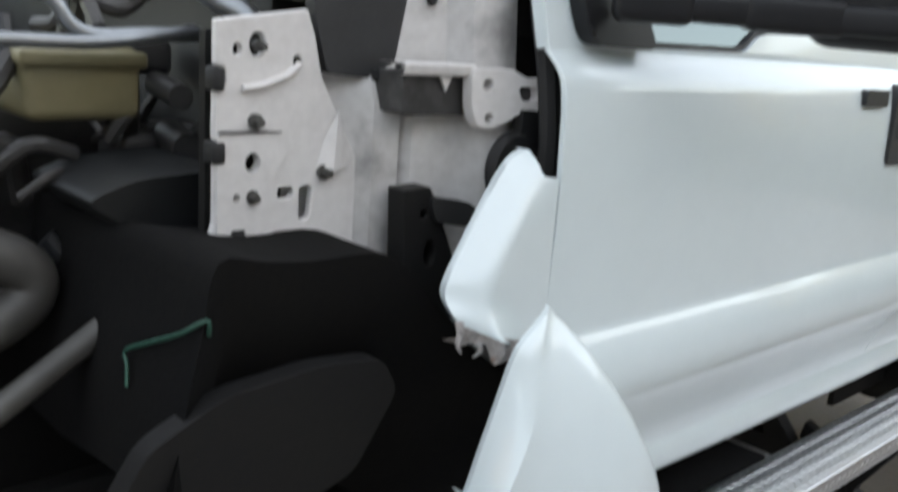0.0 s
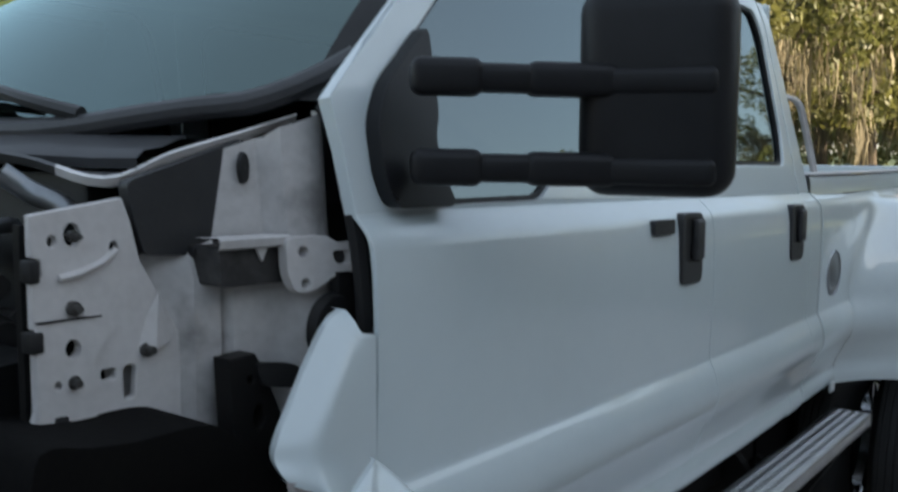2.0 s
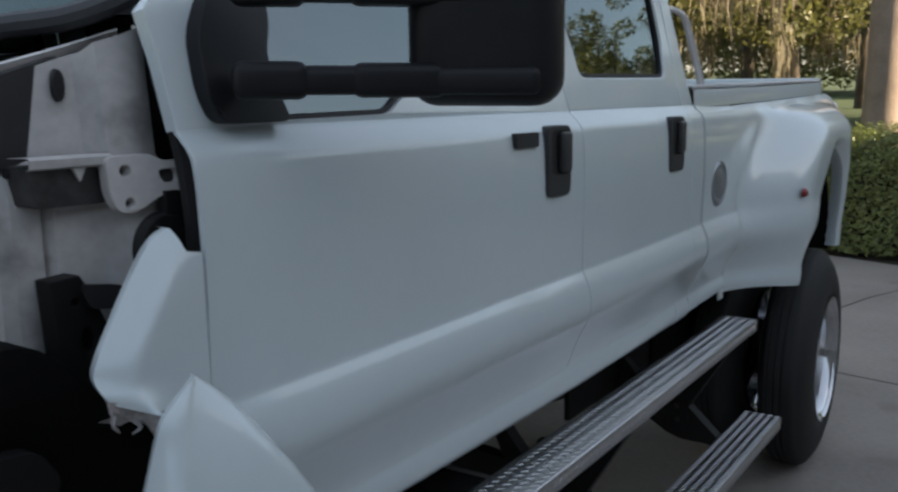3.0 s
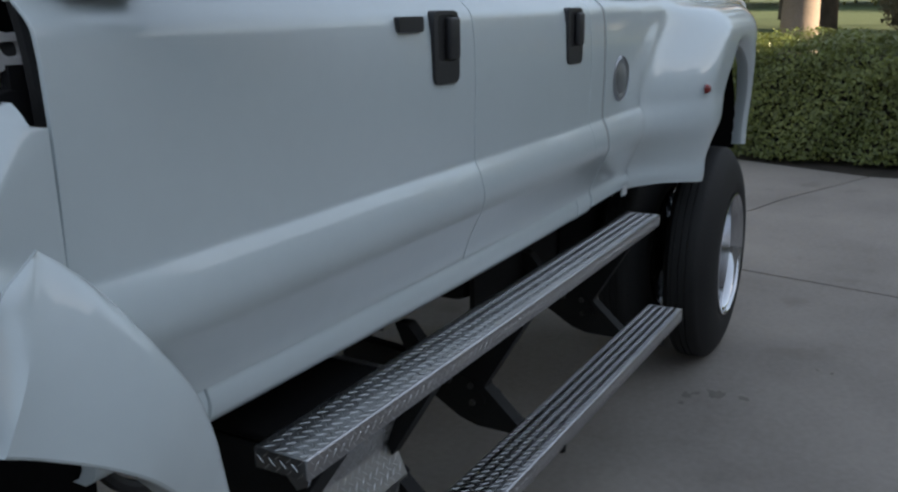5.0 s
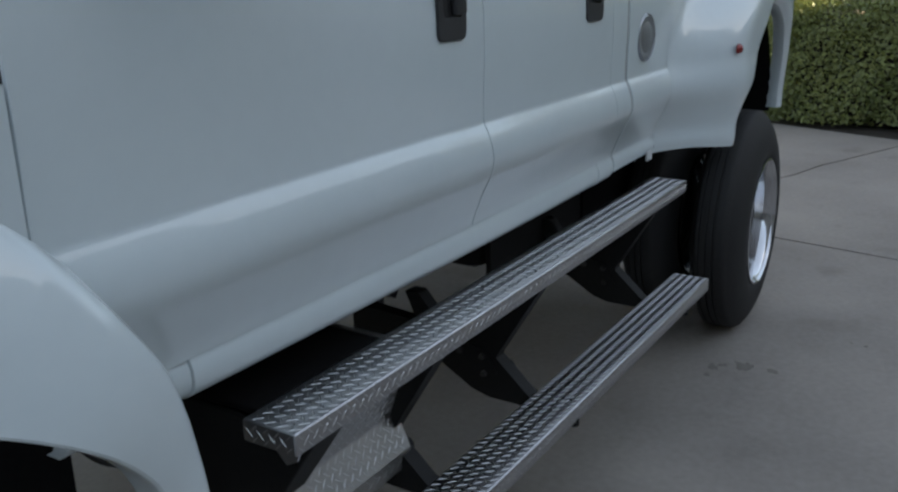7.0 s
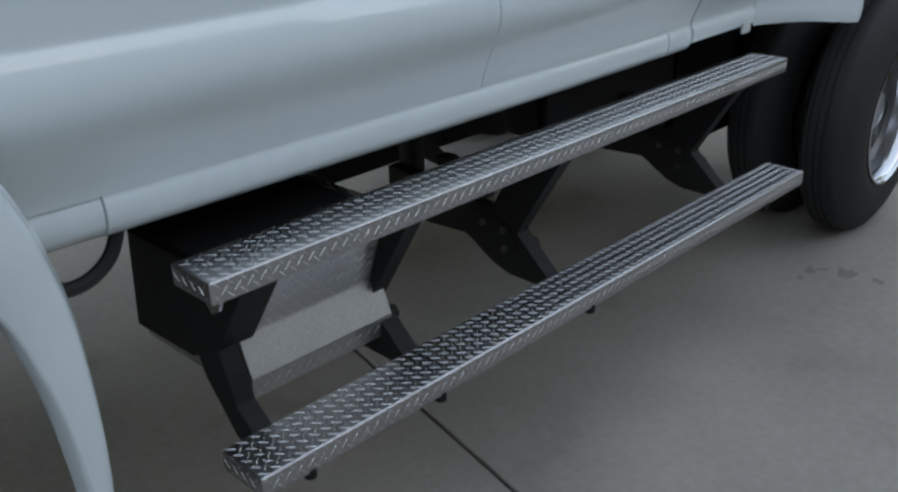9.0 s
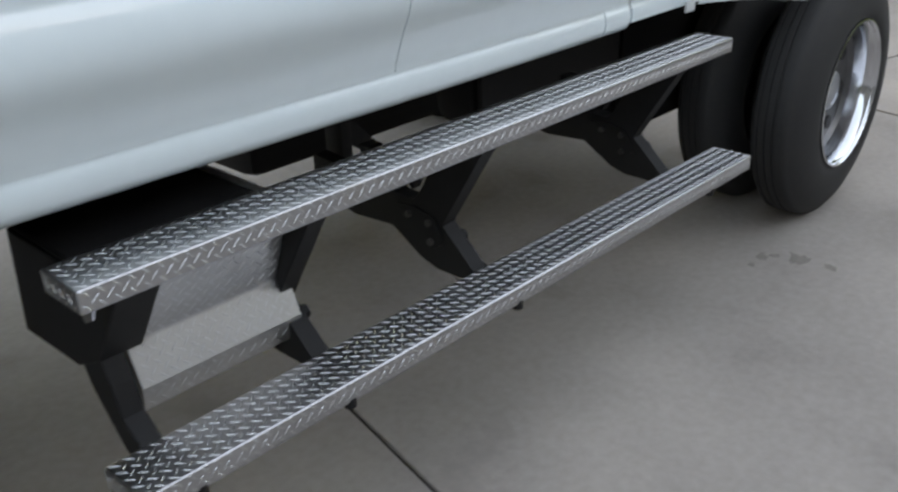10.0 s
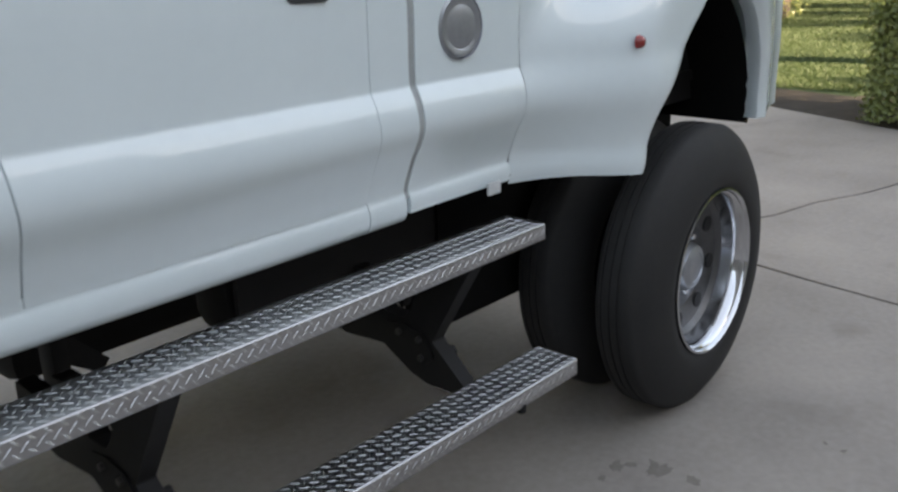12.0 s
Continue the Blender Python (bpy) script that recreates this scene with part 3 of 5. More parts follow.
def cowl():
    # plastic tray in front of the glass
    bm = bmesh.new()
    ys = [0.30 + 1.5 * i / 24 for i in range(25)]
    rows = []
    for d, z in ((0.0, 1.752), (-0.03, 1.748), (-0.07, 1.732), (-0.10, 1.727), (-0.115, 1.715), (-0.112, 1.700)):
        rows.append([(base_x(y) + d, y, z - 0.03 * smoothstep(0.55, 0.30, y) - 0.032 * smoothstep(0.25, 0.6, y)) for y in ys])
    sheet(bm, rows)
    part("cowl_tray", bm, TRAY, truck, "dark plastic cowl tray below the glass")
    # turned sheet edge, dented, along the cowl's front
    pts = [(-0.46, 1.55, 1.70), (-0.40, 1.0, 1.706), (-0.33, 0.62, 1.70), (-0.28, 0.40, 1.682), (-0.262, 0.22, 1.655), (-0.17, 0.20, 1.690), (-0.06, 0.185, 1.722), (0.03, 0.165, 1.752)]
    c = bend(pts, 5)
    for a, b, m, nm, lb in ((0, 18, BLACK, "cowl_front", "dark front edge of the cowl"), (17, len(c), PRIMER, "cowl_edge", "pale turned sheet-metal edge of the cowl")):
        bm = bmesh.new()
        d = c[a:b]
        sheet(bm, [[p + Vector((0.004, 0.004, 0.004)) for p in d], [p + Vector((-0.004, -0.004, 0.0)) for p in d], [p + Vector((0.0, 0.002, -0.011)) for p in d], [p + Vector((0.03, 0.03, -0.013)) for p in d]])
        part(nm, bm, m, truck, lb)
    # black sheet inside the cowl, drawn as the shade of its cavity
    bm = bmesh.new()
    sheet(bm, [[(x + 0.02, y + 0.02, z - 0.01) for x, y, z in c], [(x + 0.14, y + 0.05, z - 0.03) for x, y, z in c]])
    part("cowl_cavity", bm, STEEL, truck)


cowl()


def bay_side():
    """The bare side of the engine bay: apron plate, vent, post, hinge."""
    def ap(x, z):
        return (x, 0.182 - 0.02 * (x + 0.28), z)

    def ring(x, z, r, q=1.0, n=14):
        return [(x + r * math.cos(k * 2 * math.pi / n), z + q * r * math.sin(k * 2 * math.pi / n)) for k in range(n)]
    outline = [(-0.388, 1.613), (-0.262, 1.632), (-0.250, 1.60), (-0.238, 1.55), (-0.180, 1.452), (-0.172, 1.33), (-0.18, 1.20), (-0.40, 1.20), (-0.395, 1.36), (-0.388, 1.38), (-0.388, 1.452), (-0.378, 1.455), (-0.378, 1.475),
               (-0.388, 1.478), (-0.388, 1.535), (-0.376, 1.540), (-0.376, 1.560), (-0.388, 1.563)]
    holes = [ring(-0.333, 1.588, 0.011, 1.3), ring(-0.360, 1.581, 0.006, 1.2), ring(-0.340, 1.451, 0.011, 1.1), ring(-0.276, 1.569, 0.006, 1.4),
             rounded([(-0.300, 1.404), (-0.278, 1.404), (-0.278, 1.418), (-0.300, 1.418)], 0.005, 2), rounded([(-0.268, 1.375), (-0.252, 1.375), (-0.248, 1.418), (-0.268, 1.418)], 0.006, 2), ring(-0.362, 1.41, 0.005, 1.1)]
    bm = bmesh.new()
    plate(bm, outline, holes, ap, (0, 0.012, 0))
    apron = soften(part("apron_plate", bm, PRIMER, truck, "pale dirty sheet-metal apron with punched holes", smooth=False), 0.002)
    bm = bmesh.new()
    box(bm, (-0.385, 0.215, 1.18), (-0.16, 0.23, 1.60))
    part("apron_backing", bm, STEEL, apron, smooth=False)
    # pressed rib, studs, seam and bolts
    bm = bmesh.new()
    tube(bm, [(-0.355, 0.180, 1.537), (-0.33, 0.178, 1.541), (-0.295, 0.178, 1.553), (-0.275, 0.180, 1.566)], 0.0045, 8)
    part("rib", bm, PRIMER, apron)
    for x, z, r in ((-0.336, 1.499, 0.0095), (-0.233, 1.435, 0.010), (-0.340, 1.410, 0.009), (-0.333, 1.586, 0.007)):
        bm = bmesh.new()
        lathe(bm, [(0.0005, -0.016), (r * 0.55, -0.016), (r * 0.6, -0.006), (r, -0.006), (r, 0.004)], (x, ap(x, z)[1], z), 12)
        part("bolt", bm, HOSE, apron)
    bm = bmesh.new()
    plate(bm, [(-0.388, 1.486), (-0.30, 1.488), (-0.285, 1.470), (-0.315, 1.425), (-0.31, 1.36), (-0.388, 1.36)], holes[2:3] + holes[6:7] + [], lambda x, z: (x, ap(x, z)[1] - 0.005, z), (0, 0.004, 0))
    part("apron_patch", bm, PRIMER, apron, "lapped sheet-metal patch", smooth=False)
    bm = bmesh.new()
    box(bm, (-0.386, ap(-0.35, 0)[1] - 0.0075, 1.4862), (-0.300, ap(-0.35, 0)[1], 1.4876))
    part("apron_seam", bm, SEAL_AND_SHADE, apron, smooth=False)
    bm = bmesh.new()
    tip, foot = Vector((-0.214, 0.176, 1.512)), [Vector(p) for p in ((-0.250, 0.186, 1.440), (-0.226, 0.168, 1.436), (-0.196, 0.178, 1.440))]
    vt = bm.verts.new(tip)
    vf = [bm.verts.new(p) for p in foot]
    bm.faces.new((vt, vf[0], vf[1]))
    bm.faces.new((vt, vf[1], vf[2]))
    part("pressed_fold", bm, PRIMER, apron, smooth=False)
    for x0, z0, x1, z1 in ((-0.398, 1.528, -0.376, 1.566), (-0.400, 1.446, -0.374, 1.482), (-0.372, 1.352, -0.345, 1.378), (-0.322, 1.345, -0.305, 1.362)):
        bm = bmesh.new()
        box(bm, (x0 + 0.003, 0.176, z0 + 0.005), (x1 - 0.004, 0.20, z1 - 0.005), 0.004)
        part("clip", bm, SEAL_AND_SHADE, apron)

    # bulkhead skin behind and the door post
    bm = bmesh.new()
    low = [(-0.275, 0.214), (-0.240, 0.212), (-0.215, 0.206), (-0.195, 0.196), (-0.180, 0.180), (-0.165, 0.166), (-0.125, 0.160), (-0.117, 0.170), (-0.110, 0.152), (-0.080, 0.142), (-0.050, 0.138), (-0.032, 0.128), (-0.022, 0.110), (-0.010, 0.103), (0.010, 0.100), (0.028, 0.105), (0.032, 0.14)]
    sheet(bm, [[(x, y + (0.016 * smoothstep(1.52, 1.58, z) if i < 9 else 0.0), z) for i, (x, y) in enumerate(low)] for z in (1.15, 1.25, 1.33, 1.42, 1.48, 1.52, 1.55, 1.573)])
    high = [(-0.125, 0.175), (-0.100, 0.162), (-0.075, 0.156), (-0.055, 0.150), (-0.050, 0.140), (-0.044, 0.116), (-0.030, 0.107), (-0.010, 0.102), (0.010, 0.101), (0.026, 0.106), (0.034, 0.13)]
    rows = []
    for k in range(7):
        rows.append([(x, y + 0.012 * (k / 6), 1.573 + (1.690 + 0.36 * (x + 0.125) + 0.012 * (x > -0.046) - 1.573) * k / 6) for x, y in high])
    sheet(bm, rows)
    post = part("door_post", bm, POST, truck, "pale bare door post and bulkhead skin")
    bm = bmesh.new()
    box(bm, (-0.17, 0.21, 1.1), (0.05, 0.30, 1.64))
    part("bulkhead_core", bm, STEEL, post, smooth=False)
    # black vent panel
    bm = bmesh.new()
    plate(bm, rounded([(-0.258, 1.652), (-0.062, 1.715), (-0.075, 1.66), (-0.104, 1.572), (-0.150, 1.552), (-0.232, 1.556), (-0.246, 1.60)], 0.012), [], lambda x, z: (x, 0.176 - 0.03 * (x + 0.15), z), (0, 0.02, 0))
    vent = soften(part("vent_panel", bm, BLACK, truck, "flat black vent cover beside the cowl"), 0.003)
    bm = bmesh.new()
    box(bm, (-0.165, 0.165, 1.549), (-0.130, 0.19, 1.566), 0.006)
    part("vent_tab", bm, SEAL_AND_SHADE, vent)
    # oblong hole in the post: a black disc drawn in for its shade
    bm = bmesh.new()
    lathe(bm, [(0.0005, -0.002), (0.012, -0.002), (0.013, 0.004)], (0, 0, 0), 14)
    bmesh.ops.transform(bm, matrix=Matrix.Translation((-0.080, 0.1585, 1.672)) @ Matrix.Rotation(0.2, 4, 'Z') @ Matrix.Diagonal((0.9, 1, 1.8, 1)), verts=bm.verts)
    part("post_hole", bm, SEAL_AND_SHADE, post)
    # hinge: dark pocket with a folded lip, and the cast arm
    bm = bmesh.new()
    plate(bm, rounded([(-0.160, 1.566), (-0.034, 1.568), (-0.024, 1.556), (-0.026, 1.518), (-0.06, 1.512), (-0.157, 1.513)], 0.006), [], lambda x, z: (x, 0.124 - 0.06 * (x + 0.16), z), (0, 0.05, 0))
    hinge = soften(part("hinge_box", bm, POCKET, truck, "dirty dark hinge pocket on the post"), 0.004)
    bm = bmesh.new()
    sheet(bm, [[(x, 0.124 + d - 0.06 * (x + 0.16), z + 0.004 * (x + 0.17)) for x in (-0.172, -0.13, -0.10, -0.07, -0.052)] for d, z in ((0.03, 1.578), (-0.012, 1.580), (-0.016, 1.577), (-0.014, 1.566), (-0.008, 1.563))])
    part("hinge_lip", bm, PRIMER, hinge, "pale folded lip")
    bm = bmesh.new()
    plate(bm, [(-0.108, 1.568), (-0.095, 1.545), (-0.082, 1.568)], [], lambda x, z: (x, 0.113, z), (0, 0.004, 0))
    part("lip_tongue", bm, PRIMER, hinge, smooth=False)
    bm = bmesh.new()
    rim_ = rounded([(-0.066, 1.576), (-0.004, 1.578), (0.016, 1.566), (0.056, 1.568), (0.058, 1.526), (0.014, 1.522), (-0.012, 1.506), (-0.034, 1.497), (-0.052, 1.500), (-0.063, 1.524)], 0.012)
    plate(bm, rim_, [ring(-0.040, 1.556, 0.008), ring(-0.036, 1.512, 0.007), rounded([(0.004, 1.555), (0.034, 1.556), (0.036, 1.535), (0.012, 1.536)], 0.008)], lambda x, z: (x, 0.082 - 0.25 * x, z), (0, 0.016, 0))
    soften(part("hinge_arm", bm, PRIMER, hinge, "pale cast hinge arm", smooth=False), 0.005, 3)
    bm = bmesh.new()
    plate(bm, [(0.004, 1.556), (0.036, 1.558), (0.038, 1.532), (0.008, 1.534)], [], lambda x, z: (x, 0.094 - 0.25 * x, z), (0, 0.004, 0))
    part("arm_web", bm, POCKET, hinge, smooth=False)
    bm = bmesh.new()
    box(bm, (0.038, 0.055, 1.528), (0.046, 0.08, 1.560), 0.002)
    part("hinge_pin", bm, PRIMER, hinge)
    # dark gasket down the door's front edge
    bm = bmesh.new()
    tube(bm, bend([(0.033, 0.115, 1.762), (0.022, 0.085, 1.735), (0.024, 0.068, 1.65), (0.030, 0.052, 1.56), (0.030, 0.040, 1.45), (0.03, 0.04, 1.25)], 5), 0.015, 8)
    part("door_gasket", bm, SEAL_AND_SHADE, truck)
    bm = bmesh.new()
    box(bm, (0.004, 0.128, 1.56), (0.085, 0.150, 1.742))
    part("pillar_core", bm, SEAL_AND_SHADE, truck, smooth=False)
    # round hole low on the post, its shade a black disc; dark brackets
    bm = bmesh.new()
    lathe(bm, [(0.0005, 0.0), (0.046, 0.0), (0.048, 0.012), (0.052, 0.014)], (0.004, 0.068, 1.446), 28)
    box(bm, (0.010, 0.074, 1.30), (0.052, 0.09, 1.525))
    part("post_opening", bm, SEAL_AND_SHADE, post)
    bm = bmesh.new()
    plate(bm, [(-0.152, 1.418), (-0.105, 1.420), (-0.09, 1.395), (-0.035, 1.28), (0.0, 1.20), (-0.14, 1.20)], [ring(-0.115, 1.385, 0.006), ring(-0.10, 1.33, 0.010, 1.8)], lambda x, z: (x, 0.118, z), (0, 0.03, 0))
    soften(part("lower_bracket", bm, STEEL, truck, "black steel bracket bolted to the post", smooth=False), 0.003)
    # flat black plate in place of the shaded slot
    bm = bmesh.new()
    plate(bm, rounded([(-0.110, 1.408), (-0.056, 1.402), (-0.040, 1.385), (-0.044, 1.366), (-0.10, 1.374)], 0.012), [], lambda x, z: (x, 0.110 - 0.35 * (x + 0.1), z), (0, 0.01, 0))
    part("post_slot", bm, SEAL_AND_SHADE, post, smooth=False)


bay_side()


def fender_rest():
    # the upright panel left in front of the door, its front edge rolled back
    edge = bend([(-0.034, 0.024, 1.482), (-0.056, 0.023, 1.474), (-0.078, 0.020, 1.458), (-0.100, 0.017, 1.434), (-0.126, 0.013, 1.402), (-0.152, 0.009, 1.368), (-0.174, 0.006, 1.337), (-0.183, 0.003, 1.316), (-0.181, -0.010, 1.297), (-0.172, -0.020, 1.284)], 5)
    rows = []
    for k, p in enumerate(edge):
        v = k / (len(edge) - 1)
        b = -0.006 if p.z < 1.452 else -0.030
        drop = 0.075 * smoothstep(0.55, 1.0, v)
        row = []
        for i in range(25):
            s = (i / 24) ** 1.5
            x = p.x + (b - p.x) * s
            d = (x - p.x) * 0.85
            out = 0.022 * smoothstep(0.0, 0.5, v) + 0.014
            q = d / 0.034
            ramp = q - 0.25 * max(0.0, q - 0.72) ** 2 / 0.28 * (q < 1.28) - (q >= 1.28) * (q - 1.0)
            face = p.y - out + (-0.013 - (p.y - out)) * max(0.0, d - 0.034) / max(0.02, (b - p.x) * 0.85 - 0.034)
            y = max(face, p.y - out * ramp) if q < 1.28 else face
            row.append((x, y, p.z - drop * s))
        rows.append([(row[0][0] + 0.006, row[0][1] + 0.016, row[0][2])] + row + [(row[-1][0], row[-1][1] + 0.018, row[-1][2])])
    rows = [[(x + 0.004, y + 0.02, z - 0.001) for x, y, z in rows[0]]] + rows + [[(x + 0.004, y + 0.02, z) for x, y, z in rows[-1]]]
    bm = bmesh.new()
    sheet(bm, rows)
    part("fender_remnant", bm, PAINT, truck, "white rear end of the front fender with a rolled edge", angle=60)
    # black strip added behind the door gap, standing in for its shade
    bm = bmesh.new()
    box(bm, (-0.022, 0.006, 1.20), (0.022, 0.012, 1.447))
    part("seam_backing", bm, SEAL_AND_SHADE, truck, smooth=False)
    # torn sheet under it
    rnd = random.Random(5)
    bm = bmesh.new()
    pts = [(-0.180 + 0.0115 * i, -0.012 - 0.006 * i - 0.006 * rnd.random(), 1.288 - 0.0035 * i + rnd.uniform(-0.004, 0.004)) for i in range(10)]
    sheet(bm, [pts, [(x + rnd.uniform(-0.006, 0.004), y + rnd.uniform(-0.006, 0.012), z - 0.012 - rnd.random() * 0.010) for x, y, z in pts],
               [(x + rnd.uniform(-0.006, 0.006), y + 0.02, z - 0.022 - rnd.random() * 0.022) for x, y, z in pts]])
    part("torn_edge", bm, TORN, truck, "torn rusty sheet edge", smooth=False)
    for i in range(4):
        bm = bmesh.new()
        q = Vector(pts[1 + 2 * i]) + Vector((0, 0.01, -0.018))
        tube(bm, bend([q, q + Vector((rnd.uniform(-0.008, 0.008), -0.004, -0.012)), q + Vector((rnd.uniform(-0.012, 0.012), 0.0, -0.016 - 0.010 * rnd.random()))], 4), [0.004, 0.0038, 0.0036, 0.0033, 0.003, 0.0026, 0.002, 0.0015, 0.001], 6)
        part("torn_strip", bm, TORN, truck)

    RAKED[0] = False
    # the wide flare behind the front wheel
    lead = [(-0.154, -0.120, 1.332), (-0.184, -0.124, 1.313), (-0.211, -0.126, 1.294), (-0.222, -0.124, 1.268), (-0.233, -0.122, 1.232), (-0.254, -0.118, 1.166), (-0.266, -0.114, 1.120)]
    rim = [(-0.152, 1.333), (-0.110, 1.297), (-0.066, 1.240), (-0.026, 1.176), (0.026, 1.094), (0.055, 1.02), (0.072, 0.955), (0.085, 0.885), (0.092, 0.80), (0.095, 0.69), (0.092, 0.60), (0.084, 0.515)]
    arch = [(-0.264, 1.122), (-0.224, 1.104), (-0.162, 1.070), (-0.097, 1.022), (-0.040, 0.960), (-0.004, 0.895), (0.018, 0.82), (0.036, 0.735), (0.050, 0.60), (0.056, 0.51)]
    rim = [(p.x, p.z) for p in bend([(x, 0, z) for x, z in rim], 6)]
    rim = [rim[round(k * (len(rim) - 1) / 48)] for k in range(49)]
    arch = [(p.x, p.z) for p in bend([(x, 0, z) for x, z in arch], 6)]
    arch = [arch[round(k * (len(arch) - 1) / 48)] for k in range(49)]
    n = 16
    L = bend(lead, 6)
    R, A = [Vector((x, 0, z)) for x, z in rim], [Vector((x, 0, z)) for x, z in arch]
    rows = []
    first = [L[int(round(k * (len(L) - 1) / n))] for k in range(n + 1)]
    for i, (p, q) in enumerate(zip(R, A)):
        row = []
        away, low = smoothstep(2, 16, i), smoothstep(14, 30, i)
        for k in range(n + 1):
            s = (k / n) ** 1.35
            y0 = -0.118 - 0.040 * away
            far = y0 - (0.036 - 0.022 * low) * (1 - math.exp(-s / 0.05)) - 0.022 * math.sin(min(1.0, s * 1.2) * math.pi / 2)
            near = -0.116 - 0.052 * math.sin(min(1.0, s * 1.25) * math.pi / 2)
            y = near + (far - near) * smoothstep(-1, 7, i)
            row.append(Vector((p.x + (q.x - p.x) * s, y, p.z + (q.z - p.z) * s)))
        rows.append(row)
    # the nose turns back from a soft ridge
    nose = []
    for j in range(7):
        t = j / 7
        nose.append([a.lerp(b, t) + Vector((0, -0.006 * math.sin(math.pi * t) * smoothstep(0, 0.3, k / n), 0)) for k, (a, b) in enumerate(zip(first, rows[0]))])
    body = nose + rows
    full = []
    for i, row in enumerate(body):
        e, f = row[-1], row[0]
        g = smoothstep(0, 10, i)
        tail = [(e.x - 0.003, e.y + 0.003, e.z - 0.003), (e.x - 0.003 - 0.004 * g, e.y + 0.012, e.z - 0.002), (e.x - 0.004 - 0.005 * g, e.y + 0.02 + 0.04 * g, e.z + 0.004)]
        h = 0.15 + 0.85 * smoothstep(10, 16, i)
        head = [(f.x + 0.014 * h, f.y + 0.06 * h, f.z - 0.010 * h), (f.x + 0.010 * h, f.y + 0.024 * h, f.z + 0.001 * h), (f.x + 0.005 * h, f.y + 0.009 * h, f.z + 0.003 * h)]
        full.append([Vector(p) for p in head] + row + [Vector(p) for p in tail])
    back = [p + Vector((0.005, 0.010, 0.0)) for p in full[0]]
    bm = bmesh.new()
    sheet(bm, [back] + full)
    part("fender_flare", bm, PAINT, truck, "white wide fender flare behind the front wheel", angle=24)
    RAKED[0] = True


fender_rest()


def front_bay():
    # black inner liner over the wheel
    bm = bmesh.new()
    prof = [(-0.520, 1.10), (-0.505, 1.20), (-0.482, 1.30), (-0.462, 1.376), (-0.40, 1.370), (-0.34, 1.364), (-0.235, 1.360), (-0.175, 1.316), (-0.08, 1.222), (0.03, 1.12), (0.05, 0.95), (0.05, 0.72)]
    prof = [(p.x, p.z) for p in bend([(x, 0, z) for x, z in prof], 4)]
    rows = [[(0.35 * -0.3 + 0.65 * x, 0.20, 0.62 + (z - 0.62) * 0.55) for x, z in prof], [(x * 0.9 - 0.02, 0.090, 0.62 + (z - 0.62) * 0.86) for x, z in prof], [(x, 0.064, z - 0.012) for x, z in prof]]
    rows += [[(x, y, z - (0.02 if y > 0.3 else 0)) for x, z in prof] for y in (0.062, 0.070, 0.10, 0.20, 0.35, 0.55)]
    sheet(bm, rows)
    part("wheel_liner", bm, LINER, truck, "black front wheel liner", angle=80)
    bm = bmesh.new()
    lob = [(-0.60, 1.02), (-0.575, 1.12), (-0.545, 1.19), (-0.46, 1.235), (-0.34, 1.245), (-0.24, 1.235), (-0.20, 1.18), (-0.24, 1.06), (-0.34, 1.02), (-0.43, 1.045), (-0.46, 1.10), (-0.50, 1.06)]
    plate(bm, rounded(lob, 0.02), [], lambda x, z: (x, 0.046 + 0.25 * (1.24 - z), z), (0, 0.03, 0))
    soften(part("splash_shield", bm, SHIELD, truck, "dull black splash shield"), 0.012, 3)

    # black sheet added to keep the depths behind the wheel dark
    bm = bmesh.new()
    box(bm, (-1.15, 0.52, 0.45), (-0.05, 0.56, 1.30), 0.01)
    part("inner_panel", bm, LINER, truck, "added black sheet standing in for shade beside the engine", smooth=False)
    # reservoir
    bm = bmesh.new()
    box(bm, (-0.515, 0.45, 1.466), (-0.352, 0.58, 1.562), 0.016, 4)
    res = part("coolant_reservoir", bm, CREAM, truck, "cream plastic fluid reservoir")
    bm = bmesh.new()
    box(bm, (-0.520, 0.444, 1.534), (-0.346, 0.586, 1.556), 0.006, 3)
    part("reservoir_rim", bm, CREAM, res)
    bm = bmesh.new()
    tube(bm, [(-0.43, 0.49, 1.55), (-0.43, 0.49, 1.585)], 0.024, 16)
    part("reservoir_cap", bm, BLACK, res)

    # hoses and pipes
    def pipe(name, pts, r, m, label="", n=6):
        b = bmesh.new()
        tube(b, bend(pts, n), r, 12)
        return part(name, b, m, truck, label)
    pipe("metal_pipe", [(-0.70, 0.45, 1.60), (-0.56, 0.42, 1.625), (-0.50, 0.40, 1.622), (-0.475, 0.39, 1.590), (-0.44, 0.39, 1.578), (-0.36, 0.40, 1.583), (-0.28, 0.42, 1.585)], 0.010, TUBE, "grey metal pipe across the engine bay")
    pipe("metal_pipe", [(-0.72, 0.40, 1.565), (-0.56, 0.38, 1.570), (-0.44, 0.38, 1.572), (-0.30, 0.40, 1.590)], 0.009, TUBE, "grey metal pipe across the engine bay")
    pipe("pale_hose", [(-0.33, 0.36, 1.66), (-0.30, 0.34, 1.635), (-0.275, 0.30, 1.615), (-0.27, 0.28, 1.58)], 0.016, TUBE, "pale blue-grey hose")
